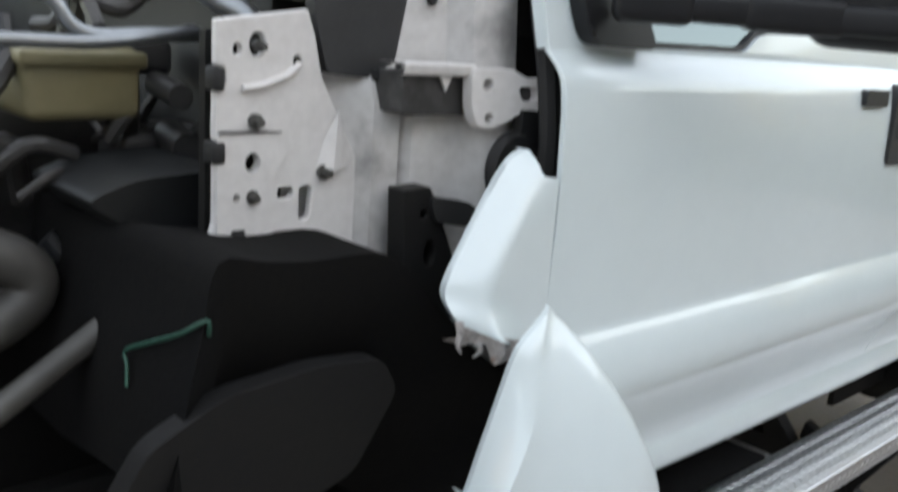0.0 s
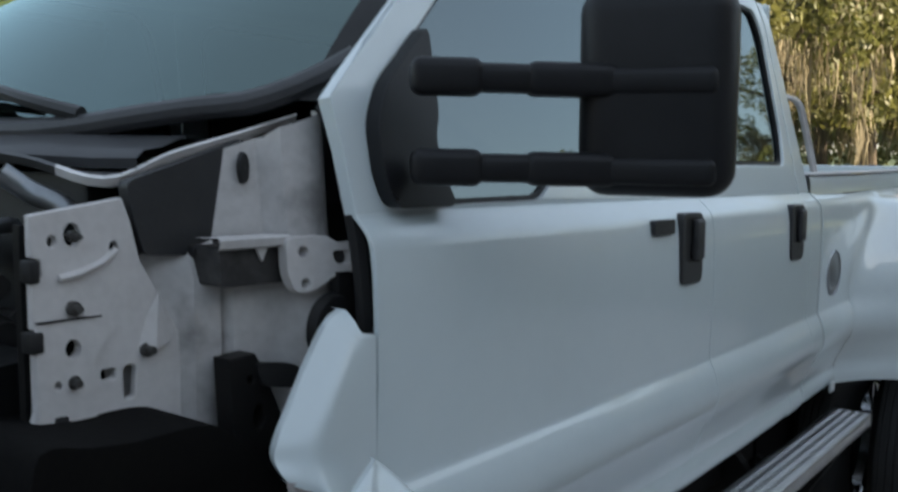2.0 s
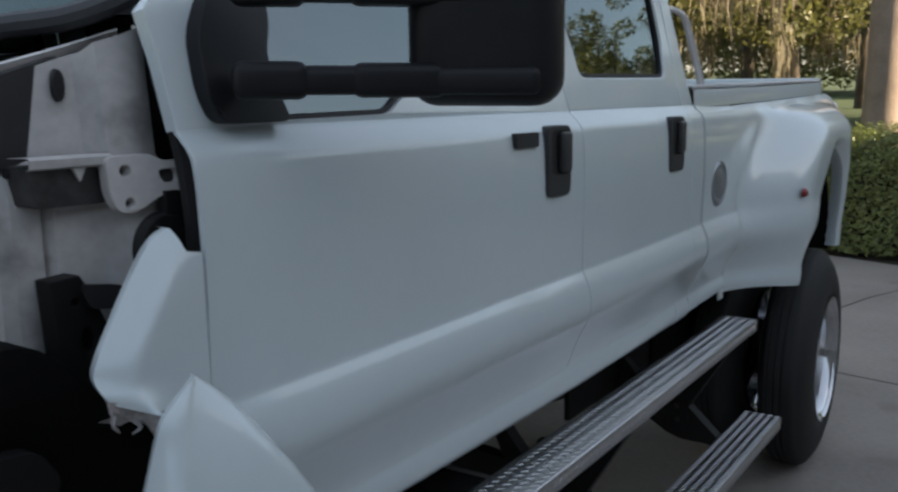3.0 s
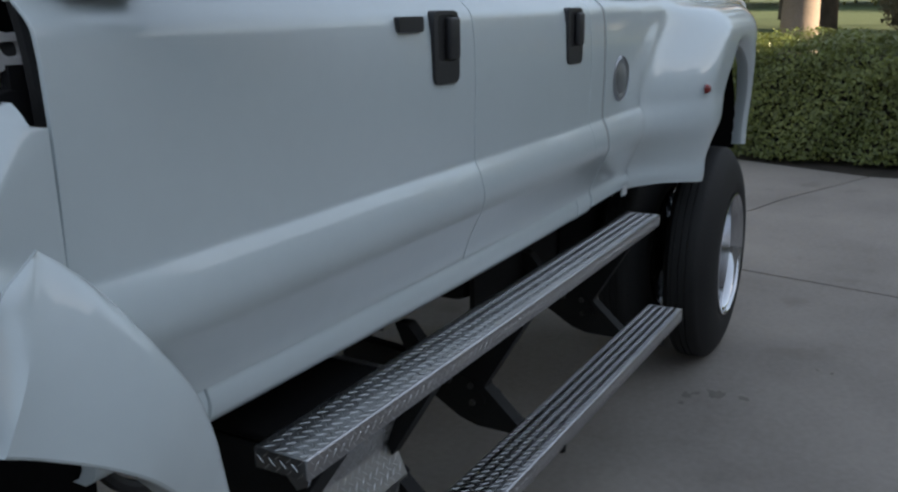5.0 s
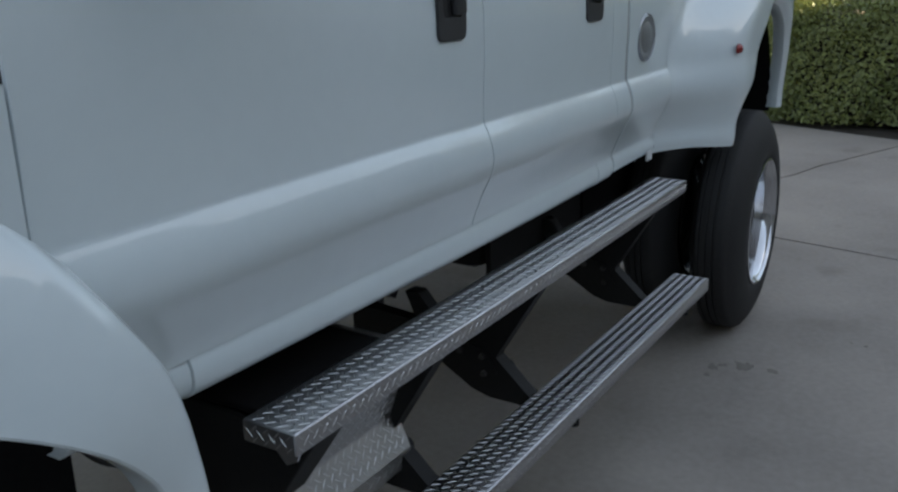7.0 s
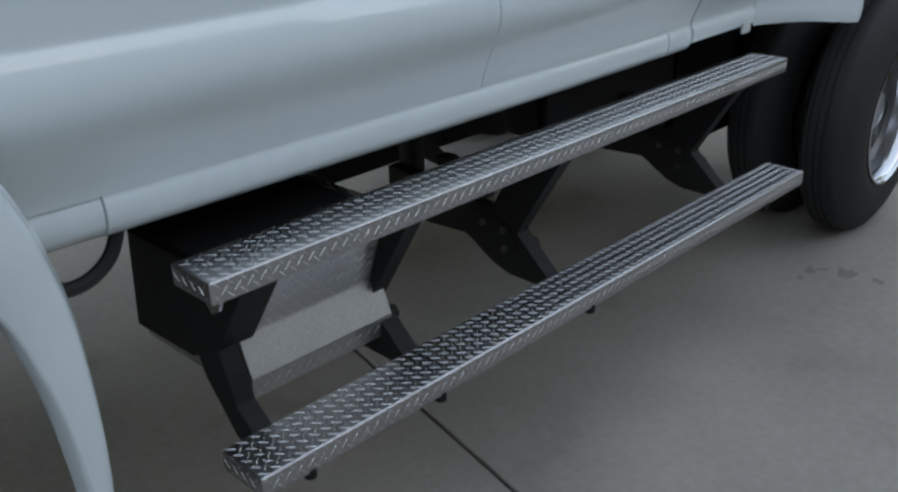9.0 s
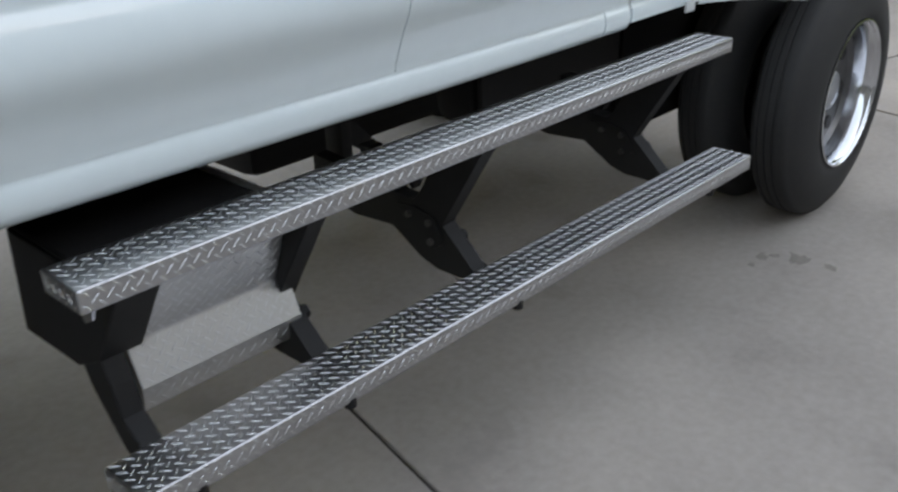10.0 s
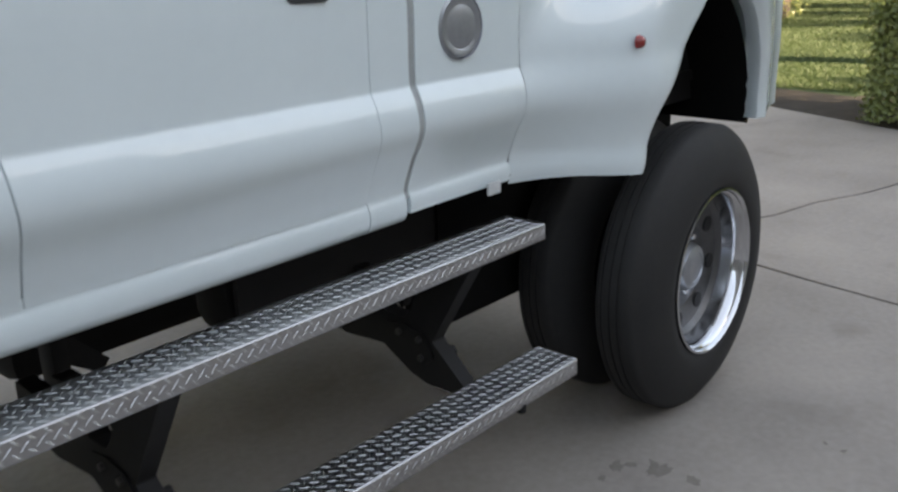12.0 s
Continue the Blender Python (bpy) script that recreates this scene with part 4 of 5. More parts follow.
    pipe("intake_hose", [(-0.80, 0.46, 1.32), (-0.66, 0.43, 1.325), (-0.57, 0.42, 1.31), (-0.525, 0.42, 1.275), (-0.55, 0.42, 1.235), (-0.66, 0.42, 1.19), (-0.80, 0.42, 1.15)], 0.034, HOSE, "dull grey intake hose")
    pipe("steering_shaft", [(-0.80, 0.30, 1.045), (-0.60, 0.30, 1.165), (-0.455, 0.30, 1.252)], 0.017, HOSE, "grey steering shaft")
    pipe("green_cable", [(-0.510, 0.170, 1.21), (-0.506, 0.177, 1.232), (-0.504, 0.183, 1.248), (-0.499, 0.138, 1.272), (-0.493, 0.090, 1.297), (-0.477, 0.060, 1.318), (-0.471, 0.066, 1.30)], 0.0024, WIRE, "green cable")
    pipe("upright_rod", [(-0.575, 0.40, 1.55), (-0.58, 0.40, 1.35)], 0.009, TUBE, "thin grey rod", 2)
    # boxes and engine
    bm = bmesh.new()
    plate(bm, rounded([(-0.505, 1.395), (-0.44, 1.418), (-0.30, 1.425), (-0.29, 1.22), (-0.385, 1.25), (-0.43, 1.272), (-0.452, 1.36)], 0.02), [], lambda x, z: (x, 0.30 - 0.1 * (z - 1.3), z), (0, 0.2, 0))
    soften(part("battery_cover", bm, COVER, truck, "dull black box in the engine bay"), 0.012, 3)
    bm = bmesh.new()
    box(bm, (-1.25, 0.62, 0.85), (-0.25, 1.38, 1.50), 0.08, 3)
    eng = part("engine_block", bm, GUNK, truck, "dark greasy engine")
    rnd = random.Random(11)
    for i in range(40):
        bm = bmesh.new()
        p = Vector((rnd.uniform(-0.80, -0.28), rnd.uniform(0.44, 0.64), rnd.uniform(1.15, 1.66)))
        q = p + Vector((rnd.uniform(-0.14, 0.14), rnd.uniform(-0.05, 0.05), rnd.uniform(-0.12, 0.10)))
        tube(bm, bend([p, p.lerp(q, 0.5) + Vector((0, -0.03, rnd.uniform(-0.05, 0.05))), q], 5), rnd.uniform(0.004, 0.016), 8)
        part("engine_hose", bm, rnd.choice((GUNK, GUNK, GUNK, BLACK)), eng)
    for x, z, r, l in ((-0.31, 1.50, 0.018, 0.10), (-0.30, 1.43, 0.022, 0.08)):
        bm = bmesh.new()
        tube(bm, [(x, 0.42, z), (x + 0.01, 0.42 + l, z + 0.01)], r, 16)
        part("pump", bm, GUNK, eng)
    # dark sheets added round the bay so its depths read as shade
    bm = bmesh.new()
    box(bm, (-1.34, 1.72, 0.60), (-0.20, 1.76, 1.66), 0.01)
    part("far_inner_fender", bm, STEEL, truck, "added dark sheet keeping the far engine bay black", smooth=False)
    bm = bmesh.new()
    box(bm, (-1.40, 0.30, 0.60), (-1.34, 1.76, 1.50), 0.01)
    part("radiator_support", bm, STEEL, truck, "added dark sheet closing the front of the engine bay", smooth=False)
    for x0, y0, z0, x1, y1, z1 in ((-0.36, 0.50, 1.36, -0.26, 0.60, 1.44), (-0.62, 0.56, 1.40, -0.54, 0.66, 1.50), (-0.34, 0.52, 1.52, -0.27, 0.60, 1.57)):
        bm = bmesh.new()
        box(bm, (x0, y0, z0), (x1, y1, z1), 0.012, 3)
        part("engine_box", bm, GUNK, eng)
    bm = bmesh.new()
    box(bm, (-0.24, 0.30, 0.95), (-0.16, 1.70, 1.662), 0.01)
    part("bulkhead", bm, BULK, truck, "grimy engine bulkhead, coloured near black for the cowl's shade")


front_bay()


def mirror():
    bm = bmesh.new()
    out = rounded([(0.058, 1.617), (0.044, 1.66), (0.046, 1.74), (0.080, 1.80), (0.20, 1.905), (0.195, 1.83), (0.190, 1.76), (0.172, 1.72), (0.182, 1.66), (0.20, 1.617)], 0.025)
    plate(bm, out, [], lambda x, z: (x, leaning(z) - 0.030, z), (0, 0.035, 0))
    base = soften(part("side_mirror", bm, MIRROR, truck, "large black extended towing mirror"), 0.014, 3)
    for z in (1.808, 1.678):
        m = Matrix.Translation((0.075, -0.005, z)) @ Matrix.Rotation(math.atan2(-0.20, 0.185), 4, 'Z')
        bm = bmesh.new()
        box(bm, (0.09, -0.024, -0.021), (0.19, 0.024, 0.021), 0.014, 4, m)
        arm = part("mirror_arm", bm, MIRROR, base, "black telescoping mirror arm")
        bm = bmesh.new()
        box(bm, (0.0, -0.03, -0.027), (0.105, 0.03, 0.027), 0.016, 4, m)
        part("arm_socket", bm, MIRROR, arm)
        bm = bmesh.new()
        box(bm, (0.165, -0.028, -0.025), (0.30, 0.028, 0.025), 0.015, 4, m)
        part("arm_sleeve", bm, MIRROR, arm)
    # head
    bm = bmesh.new()
    m = Matrix.Translation((0.258, -0.196, 0)) @ Matrix.Rotation(math.atan2(-0.17, 0.055), 4, 'Z')
    box(bm, (-0.024, -0.014, 1.640), (0.203, 0.090, 1.948), 0.042, 6, m)
    head = part("mirror_head", bm, MIRROR, base, "black square-shouldered mirror housing")
    for z in (1.808, 1.678):
        bm = bmesh.new()
        box(bm, (-0.026, -0.020, z - 0.021), (0.180, 0.03, z + 0.019), 0.012, 4, m)
        part("housing_band", bm, MIRROR, head)
    bm = bmesh.new()
    box(bm, (0.015, 0.08, 1.68), (0.165, 0.089, 1.93), 0.003, 2, m)
    part("mirror_glass", bm, CHROME, head, "mirror glass")


mirror()


def bed():
    bm = bmesh.new()
    p1 = part("bed_side", side_panel(bm, 2.065, 2.4470, 0.912, 1.61, lambda z: 0.0), PAINT, truck, "white front part of the bed side")
    far_side(p1, truck)
    # flare with the wheel arch
    C = Vector((3.228, 0.0, 0.900))

    def bulge(x, z):
        x0 = 2.445 + 0.26 * smoothstep(1.22, 1.56, z) ** 1.4
        u = max(0.0, min(1.0, (x - x0) / 0.40))
        v = max(0.0, min(1.0, (x - x0) / 0.36))
        k = 0.172 * (0.30 * (1 - (1 - v) ** 1.6) + 0.70 * smoothstep(0, 1, u)) + 0.012 * smoothstep(2.6, 3.3, x)
        k *= 1 - 0.8 * smoothstep(3.42, 3.98, x)
        t = max(0.0, min(1.0, (z - 1.44) / 0.14))
        return k * (1 - t ** 2.2) ** 0.6

    def arch(a):
        c, s = math.cos(a), math.sin(a)
        e = 1.95 if c > 0 else 1.95 - 0.53 * smoothstep(0.0, -0.35, c)
        r = (abs(c / 0.388) ** e + abs(s / 0.505) ** e) ** (-1 / e)
        return C.x + r * c, C.z + r * s

    def rect(a):
        c, s = math.cos(a), math.sin(a)
        k = []
        if c > 1e-6:
            k.append((3.93 - C.x) / c)
        if c < -1e-6:
            k.append((2.4475 - C.x) / c)
        if s > 1e-6:
            k.append((1.605 - C.z) / s)
        k = min(k)
        return C.x + k * c, C.z + k * s
    corners = [math.pi * i / 96 for i in range(97)] + [math.atan2(1.605 - C.z, 2.4475 - C.x), math.atan2(1.605 - C.z, 3.93 - C.x)]
    rows = []
    for a in sorted(corners):
        ax, az = arch(a)
        rx, rz = rect(a)
        row = []
        for k in range(25):
            s = 0.5 * (k / 24) ** 1.6 + 0.5 * (1 - (1 - k / 24) ** 1.5)
            x, z = ax + (rx - ax) * s, az + (rz - az) * s
            f = (0.52 * smoothstep(2.447, 2.76, x) + 0.40 * smoothstep(2.95, 3.35, x)) * smoothstep(1.60, 1.45, z)
            y = side_y(z) * (1 - f) - 0.004 * f - bulge(x, z)
            d = math.hypot(x - ax, z - az)
            z -= 0.024 * smoothstep(2.58, 2.86, x) * smoothstep(1.02, 0.90, z) * smoothstep(3.4, 3.0, x)
            y += 0.024 * (1 - math.sin(min(1.0, d / 0.045) * math.pi / 2))
            row.append((x, y, z))
        e = row[0]
        d = Vector((C.x - e[0], 0, C.z - e[2])).normalized()
        lip = [(e[0] + d.x * w, e[1] + v, e[2] + d.z * w) for w, v in ((0.004, 0.05), (0.007, 0.03), (0.008, 0.012), (0.005, 0.003))]
        rows.append(lip + row)
    bm = bmesh.new()
    sheet(bm, rows)
    p2 = part("rear_flare", bm, PAINT, truck, "white wide dually fender over the rear wheels")
    bm = bmesh.new()
    # upper rail of the bed
    sec = [(0.026, 1.606), (0.026, 1.616), (0.026, 1.630), (0.027, 1.650), (0.030, 1.660), (0.04, 1.665), (0.10, 1.665), (0.11, 1.60)]
    sheet(bm, [[(x, y, z) for y, z in sec] for x in (2.055, 2.3, 2.8, 3.3, 3.80, 3.82)])
    p3 = part("bed_rail", bm, PAINT, truck, "white upper rail of the bed")
    bm = bmesh.new()
    box(bm, (2.056, 0.030, 1.665), (3.80, 0.105, 1.673), 0.003)
    p4 = part("rail_cap", bm, PRIMER, truck, "pale grey rail cap")
    bm = bmesh.new()
    box(bm, (2.085, 0.13, 0.95), (3.9, 0.15, 1.60))
    p5 = part("bed_inner_wall", bm, STEEL, truck, smooth=False)
    for o in (p2, p3, p4, p5):
        far_side(o, truck)
    bm = bmesh.new()
    box(bm, (2.085, 0.12, 1.02), (3.9, 2 * MID - 0.12, 1.06))
    part("bed_floor", bm, STEEL, truck, smooth=False)
    bm = bmesh.new()
    box(bm, (2.085, 0.10, 0.93), (2.11, 2 * MID - 0.10, 1.69), 0.006)
    part("bed_front", bm, PAINT, truck, smooth=False)
    bm = bmesh.new()
    box(bm, (3.86, 0.05, 0.95), (3.92, 2 * MID - 0.05, 1.68), 0.012)
    part("tailgate", bm, PAINT, truck, "white tailgate")
    # dark wheel housing
    bm = bmesh.new()
    rows = []
    for y in (-0.085, 0.12, 0.70):
        rows.append([(C.x + 0.385 * math.cos(math.pi * i / 24), y, 0.88 + 0.53 * math.sin(math.pi * i / 24)) for i in range(25)])
    sheet(bm, rows)
    box(bm, (2.45, 0.30, 0.42), (3.78, 0.32, 1.45))
    box(bm, (2.40, 0.15, 0.93), (2.80, 0.75, 0.96))
    far_side(part("wheel_housing", bm, LINER, truck, "black rear wheel housing"), truck)
    # fuel door
    bm = bmesh.new()
    fc = (2.222, -0.012, 1.347)
    lathe(bm, [(0.0005, -0.004), (0.030, -0.0035), (0.048, -0.0015), (0.052, -0.0005), (0.056, -0.002), (0.068, -0.0025), (0.071, 0.0), (0.0715, 0.010)], fc, 40)
    cap = part("fuel_door", bm, SATIN, truck, "round satin metal fuel door")
    bm = bmesh.new()
    lathe(bm, [(0.0718, 0.012), (0.0722, 0.000), (0.074, -0.003), (0.0765, -0.002), (0.078, 0.006)], fc, 40)
    part("fuel_ring", bm, SATIN, cap)
    # side marker
    bm = bmesh.new()
    lathe(bm, [(0.0005, -0.016), (0.010, -0.014), (0.017, -0.007), (0.019, 0.004)], (2.753, -0.166, 1.268), 18)
    part("side_marker", bm, RED, truck, "small round red marker lamp")
    # thin guard tubes behind the cab
    RAKED[0] = False
    for dx, r in ((0.0, 0.009), (0.034, 0.006)):
        bm = bmesh.new()
        tube(bm, bend([(1.96 + dx, 0.13, 1.885), (2.05 + dx, 0.105, 1.885), (2.13 + dx, 0.10, 1.866), (2.19 + dx, 0.10, 1.81), (2.34 + dx, 0.10, 1.625)], 6), r, 8)
        part("guard_tube", bm, PRIMER, truck, "thin grey guard tube behind the cab")
    RAKED[0] = True


bed()


def clearance_lamps():
    for y in (0.34, 0.76, 1.0, 1.24, 1.66):
        u = (y - MID) / 0.857
        c = Vector((0.530 - 0.10 * (1 - u * u), y, 2.216 + 0.012 * (1 - u * u)))
        bm = bmesh.new()
        bmesh.ops.create_uvsphere(bm, u_segments=16, v_segments=8, radius=1, matrix=Matrix.Translation(c) @ Matrix.Diagonal((0.062, 0.043, 0.030, 1)))
        part("clearance_lamp", bm, AMBER, truck, "red-amber cab clearance lamp")


clearance_lamps()


RAKED[0] = False


def wheel(cx, cy, outer=True, name="wheel"):
    """A wheel whose outer face stands at cy, turned towards the viewer's side."""
    R, zc = 0.466, 0.464
    c = (cx, cy, zc)
    bm = bmesh.new()
    lathe(bm, [(0.258, 0.010), (0.266, -0.012), (0.274, -0.024), (0.290, -0.031), (0.318, -0.033), (0.350, -0.028), (0.385, -0.020), (0.416, -0.008), (0.438, 0.006), (0.451, 0.016), (0.4555, 0.018), (0.460, 0.024), (R, 0.032), (R + 0.001, 0.060),
               (R - 0.004, 0.064), (R - 0.004, 0.071), (R + 0.001, 0.073), (R + 0.002, 0.102), (R - 0.004, 0.104), (R - 0.004, 0.111), (R + 0.002, 0.113), (R + 0.001, 0.146), (R - 0.004, 0.148), (R - 0.004, 0.155), (R, 0.157),
               (R - 0.002, 0.178), (0.447, 0.20), (0.42, 0.225), (0.36, 0.242), (0.30, 0.235), (0.26, 0.21)], c, 96)
    for v in bm.verts:
        d = v.co.y - cy
        if d > 0.06:
            v.co.y = cy + 0.06 + (d - 0.06) * 0.62
    ty = part("tyre", bm, RUBBER, None, "black road tyre")
    root = new(name)
    root.parent = truck
    ty.parent = root
    bm = bmesh.new()
    lathe(bm, [(0.258, 0.000), (0.271, -0.020), (0.270, -0.031), (0.264, -0.033), (0.259, -0.027), (0.257, -0.020), (0.251, -0.016), (0.248, -0.009), (0.244, -0.003), (0.240, 0.020), (0.233, 0.100), (0.228, 0.116), (0.221, 0.122), (0.218, 0.150)], c, 72)
    rim = part("rim", bm, CHROME, root, "polished deep-dish aluminium rim")
    bm = bmesh.new()
    lathe(bm, [(0.2355, 0.056), (0.228, 0.062), (0.218, 0.072), (0.16, 0.080), (0.146, 0.086), (0.131, 0.112), (0.118, 0.116), (0.0005, 0.116)], c, 48)
    part("wheel_disc", bm, DISC, root, "metal wheel disc, coloured dark for what it reflects")
    if outer:
        bm = bmesh.new()
        lathe(bm, [(0.080, 0.117), (0.078, 0.060), (0.070, 0.044), (0.050, 0.036), (0.048, 0.040), (0.030, 0.038), (0.0005, 0.034)], c, 32)
        part("hub_cap", bm, SATIN, root, "satin metal hub cap")
        for k in range(8):
            a = k * math.pi / 4 + 0.2
            bm = bmesh.new()
            q = (cx + 0.100 * math.cos(a), cy, zc + 0.100 * math.sin(a))
            lathe(bm, [(0.016, 0.118), (0.014, 0.080), (0.010, 0.072), (0.0005, 0.070)], q, 10)
            part("lug_nut", bm, CHROME, root)
            # black disc laid on the wheel, carrying the hand hole's shade
            bm = bmesh.new()
            a += math.pi / 8
            q = (cx + 0.185 * math.cos(a), cy, zc + 0.185 * math.sin(a))
            lathe(bm, [(0.0005, 0.0725), (0.026, 0.0725), (0.028, 0.082)], q, 16)
            part("hand_hole", bm, SEAL_AND_SHADE, root)
    return root


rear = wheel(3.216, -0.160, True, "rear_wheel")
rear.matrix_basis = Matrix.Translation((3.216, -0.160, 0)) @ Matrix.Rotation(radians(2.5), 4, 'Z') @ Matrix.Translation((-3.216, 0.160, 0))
wheel(3.216, 0.112, False, "inner_rear_wheel")
wheel(-0.52, 0.10, True, "front_wheel")
for x, y in ((3.216, 2 * MID + 0.160), (3.216, 2 * MID - 0.128), (-0.52, 2 * MID - 0.10)):
    src = wheel(x, -0.160, False, "far_wheel")
    src.matrix_basis = Matrix.Translation((0, y - 0.160, 0)) @ Matrix.Diagonal((1, -1, 1, 1))


def chassis():
    bm = bmesh.new()
    box(bm, (-1.3, 0.50, 0.775), (3.95, 0.58, 0.93), 0.01)
    far_side(part("frame_rail", bm, STEEL, truck, "black steel frame rail"), truck)
    bm = bmesh.new()
    tube(bm, [(3.216, 0.36, 0.459), (3.216, 2 * MID - 0.35, 0.459)], 0.07, 16)
    part("rear_axle", bm, STEEL, truck)
    bm = bmesh.new()
    tube(bm, [(-0.52, 0.35, 0.466), (-0.52, 2 * MID - 0.35, 0.466)], 0.06, 16)
    part("front_axle", bm, STEEL, truck)
    for x in (-0.9, 0.3, 1.3, 2.3, 3.6):
        bm = bmesh.new()
        box(bm, (x - 0.04, 0.55, 0.79), (x + 0.04, 2 * MID - 0.55, 0.89))
        part("cross_member", bm, STEEL, truck, smooth=False)
    # pinch seam under the sill
    bm = bmesh.new()
    box(bm, (0.84, 0.16, 0.875), (2.46, 0.30, 0.93), 0.02)
    part("floor_seam", bm, STEEL, truck, "black underside behind the sill", smooth=False)
    bm = bmesh.new()
    box(bm, (1.378, 0.49, 0.50), (1.418, 0.56, 0.86), 0.004)
    hanger = part("body_mount", bm, STEEL, truck, "black steel hanger below the frame rail")
    bm = bmesh.new()
    plate(bm, [(1.415, 0.70), (1.515, 0.60), (1.49, 0.57), (1.415, 0.62)], [], lambda x, z: (x, 0.50, z), (0, 0.03, 0))
    part("mount_lug", bm, STEEL, hanger, smooth=False)
    # black sheet added by the frame where only shade should show
    bm = bmesh.new()
    box(bm, (1.76, 0.312, 0.56), (2.50, 0.330, 0.95))
    part("splash_guard", bm, STEEL, truck, "added black sheet standing in for shade along the frame", smooth=False)
    # another added black sheet, for the dark inside the wheel housing
    bm = bmesh.new()
    box(bm, (2.36, 0.335, 0.46), (2.60, 0.36, 0.95))
    part("mud_guard", bm, LINER, truck, "added black sheet standing in for shade before the rear wheels", smooth=False)
    bm = bmesh.new()
    box(bm, (1.74, 0.34, 0.60), (2.44, 0.50, 0.945), 0.05)
    part("fuel_tank", bm, STEEL, truck, "black tank by the frame rail")
    bm = bmesh.new()
    box(bm, (2.335, 0.010, 0.882), (2.385, 0.018, 0.915), 0.003)
    part("paper_tag", bm, PALE, truck, "small white tag under the bed")
    bm = bmesh.new()
    tube(bm, bend([(0.10, 0.20, 0.90), (0.14, 0.17, 0.80), (0.21, 0.15, 0.765), (0.29, 0.15, 0.80), (0.335, 0.16, 0.90)], 6), 0.014, 8)
    part("loop_cable", bm, BLACK, truck, "black hanging cable loop")


chassis()


# ---------- running boards ----------
def lugs(rects):
    """Raised diamond-plate bars on flat rectangles: corner, along, across, length, width, outward."""
    V, Fc = [], []
    L, w, h, p = 0.0120, 0.0016, 0.0012, 0.0134
    for o, a, c, la, lc, n in rects:
        o, a, c, n = Vector(o), Vector(a), Vector(c), Vector(n)
        na, nc = int(la / p), max(2, int(lc / p + 0.35))
        for i in range(na):
            for j in range(i % 2, nc, 2):
                q = o + a * (p * (i + 0.5) + (la - na * p) / 2) + c * (lc * (j + 0.5) / nc)
                d = (a + c if i % 2 else a - c).normalized()
                e = n.cross(d)
                b = len(V)
                V.extend([q - d * L, q - d * L * 0.35 - e * w, q + d * L * 0.35 - e * w, q + d * L, q + d * L * 0.35 + e * w, q - d * L * 0.35 + e * w,
                          q - d * L * 0.55 + n * h, q + d * L * 0.55 + n * h])
                Fc.extend([(b, b + 1, b + 6), (b + 1, b + 2, b + 7, b + 6), (b + 2, b + 3, b + 7), (b + 3, b + 4, b + 7), (b + 4, b + 5, b + 6, b + 7), (b + 5, b, b + 6)])
    return V, Fc


def board(x0, x1, y0, y1, z, t, name, label):
    bm = bmesh.new()
    box(bm, (x0, y0, z - t), (x1, y1, z), 0.005, 3)
    b = part(name, bm, ALU, truck, label)
    X, Y, Z = Vector((1, 0, 0)), Vector((0, 1, 0)), Vector((0, 0, 1))
    V, Fc = lugs([((x0 + 0.006, y0 + 0.006, z), X, Y, x1 - x0 - 0.012, y1 - y0 - 0.012, Z),
                  ((x0 + 0.006, y0, z - t + 0.004), X, Z, x1 - x0 - 0.012, t - 0.008, -Y),
                  ((x0, y0 + 0.006, z - t + 0.004), Y, Z, y1 - y0 - 0.012, t - 0.008, -X)])
    tagged(raw("tread", V, Fc, LUG, b, "raised diamond tread bars", smooth=False), kind="stuff")
    return b


# unseen shaft and pipe, added to block light coming under the truck
bm = bmesh.new()
tube(bm, [(0.2, MID, 0.76), (1.0, MID, 0.75), (3.0, MID, 0.50)], [0.12, 0.05, 0.05], 14)
part("drive_shaft", bm, STEEL, truck, "unseen black drive shaft blocking light under the truck")
bm = bmesh.new()
tube(bm, bend([(0.0, 1.42, 0.72), (1.2, 1.45, 0.70), (2.4, 1.42, 0.74)], 5), 0.05, 12)
part("exhaust_pipe", bm, STEEL, truck, "unseen dark exhaust pipe blocking light under the truck")
bm = bmesh.new()
box(bm, (1.545, 1.20, 0.270), (2.74, 1.62, 0.86), 0.07)
part("underbody_box", bm, STEEL, truck, "black rounded tank on the far side")
# unseen block added so less light reaches the ground under the cab
bm = bmesh.new()
box(bm, (-0.3, 0.72, 0.62), (0.60, 1.26, 0.90), 0.06)
part("transfer_case", bm, STEEL, truck, "unseen black gearbox block added to darken the ground below")

board(0.338, 2.416, -0.108, 0.018, 0.813, 0.045, "upper_step", "diamond-plate aluminium upper running board")
board(0.330, 2.420, -0.206, -0.076, 0.462, 0.047, "lower_step", "diamond-plate aluminium lower running board")


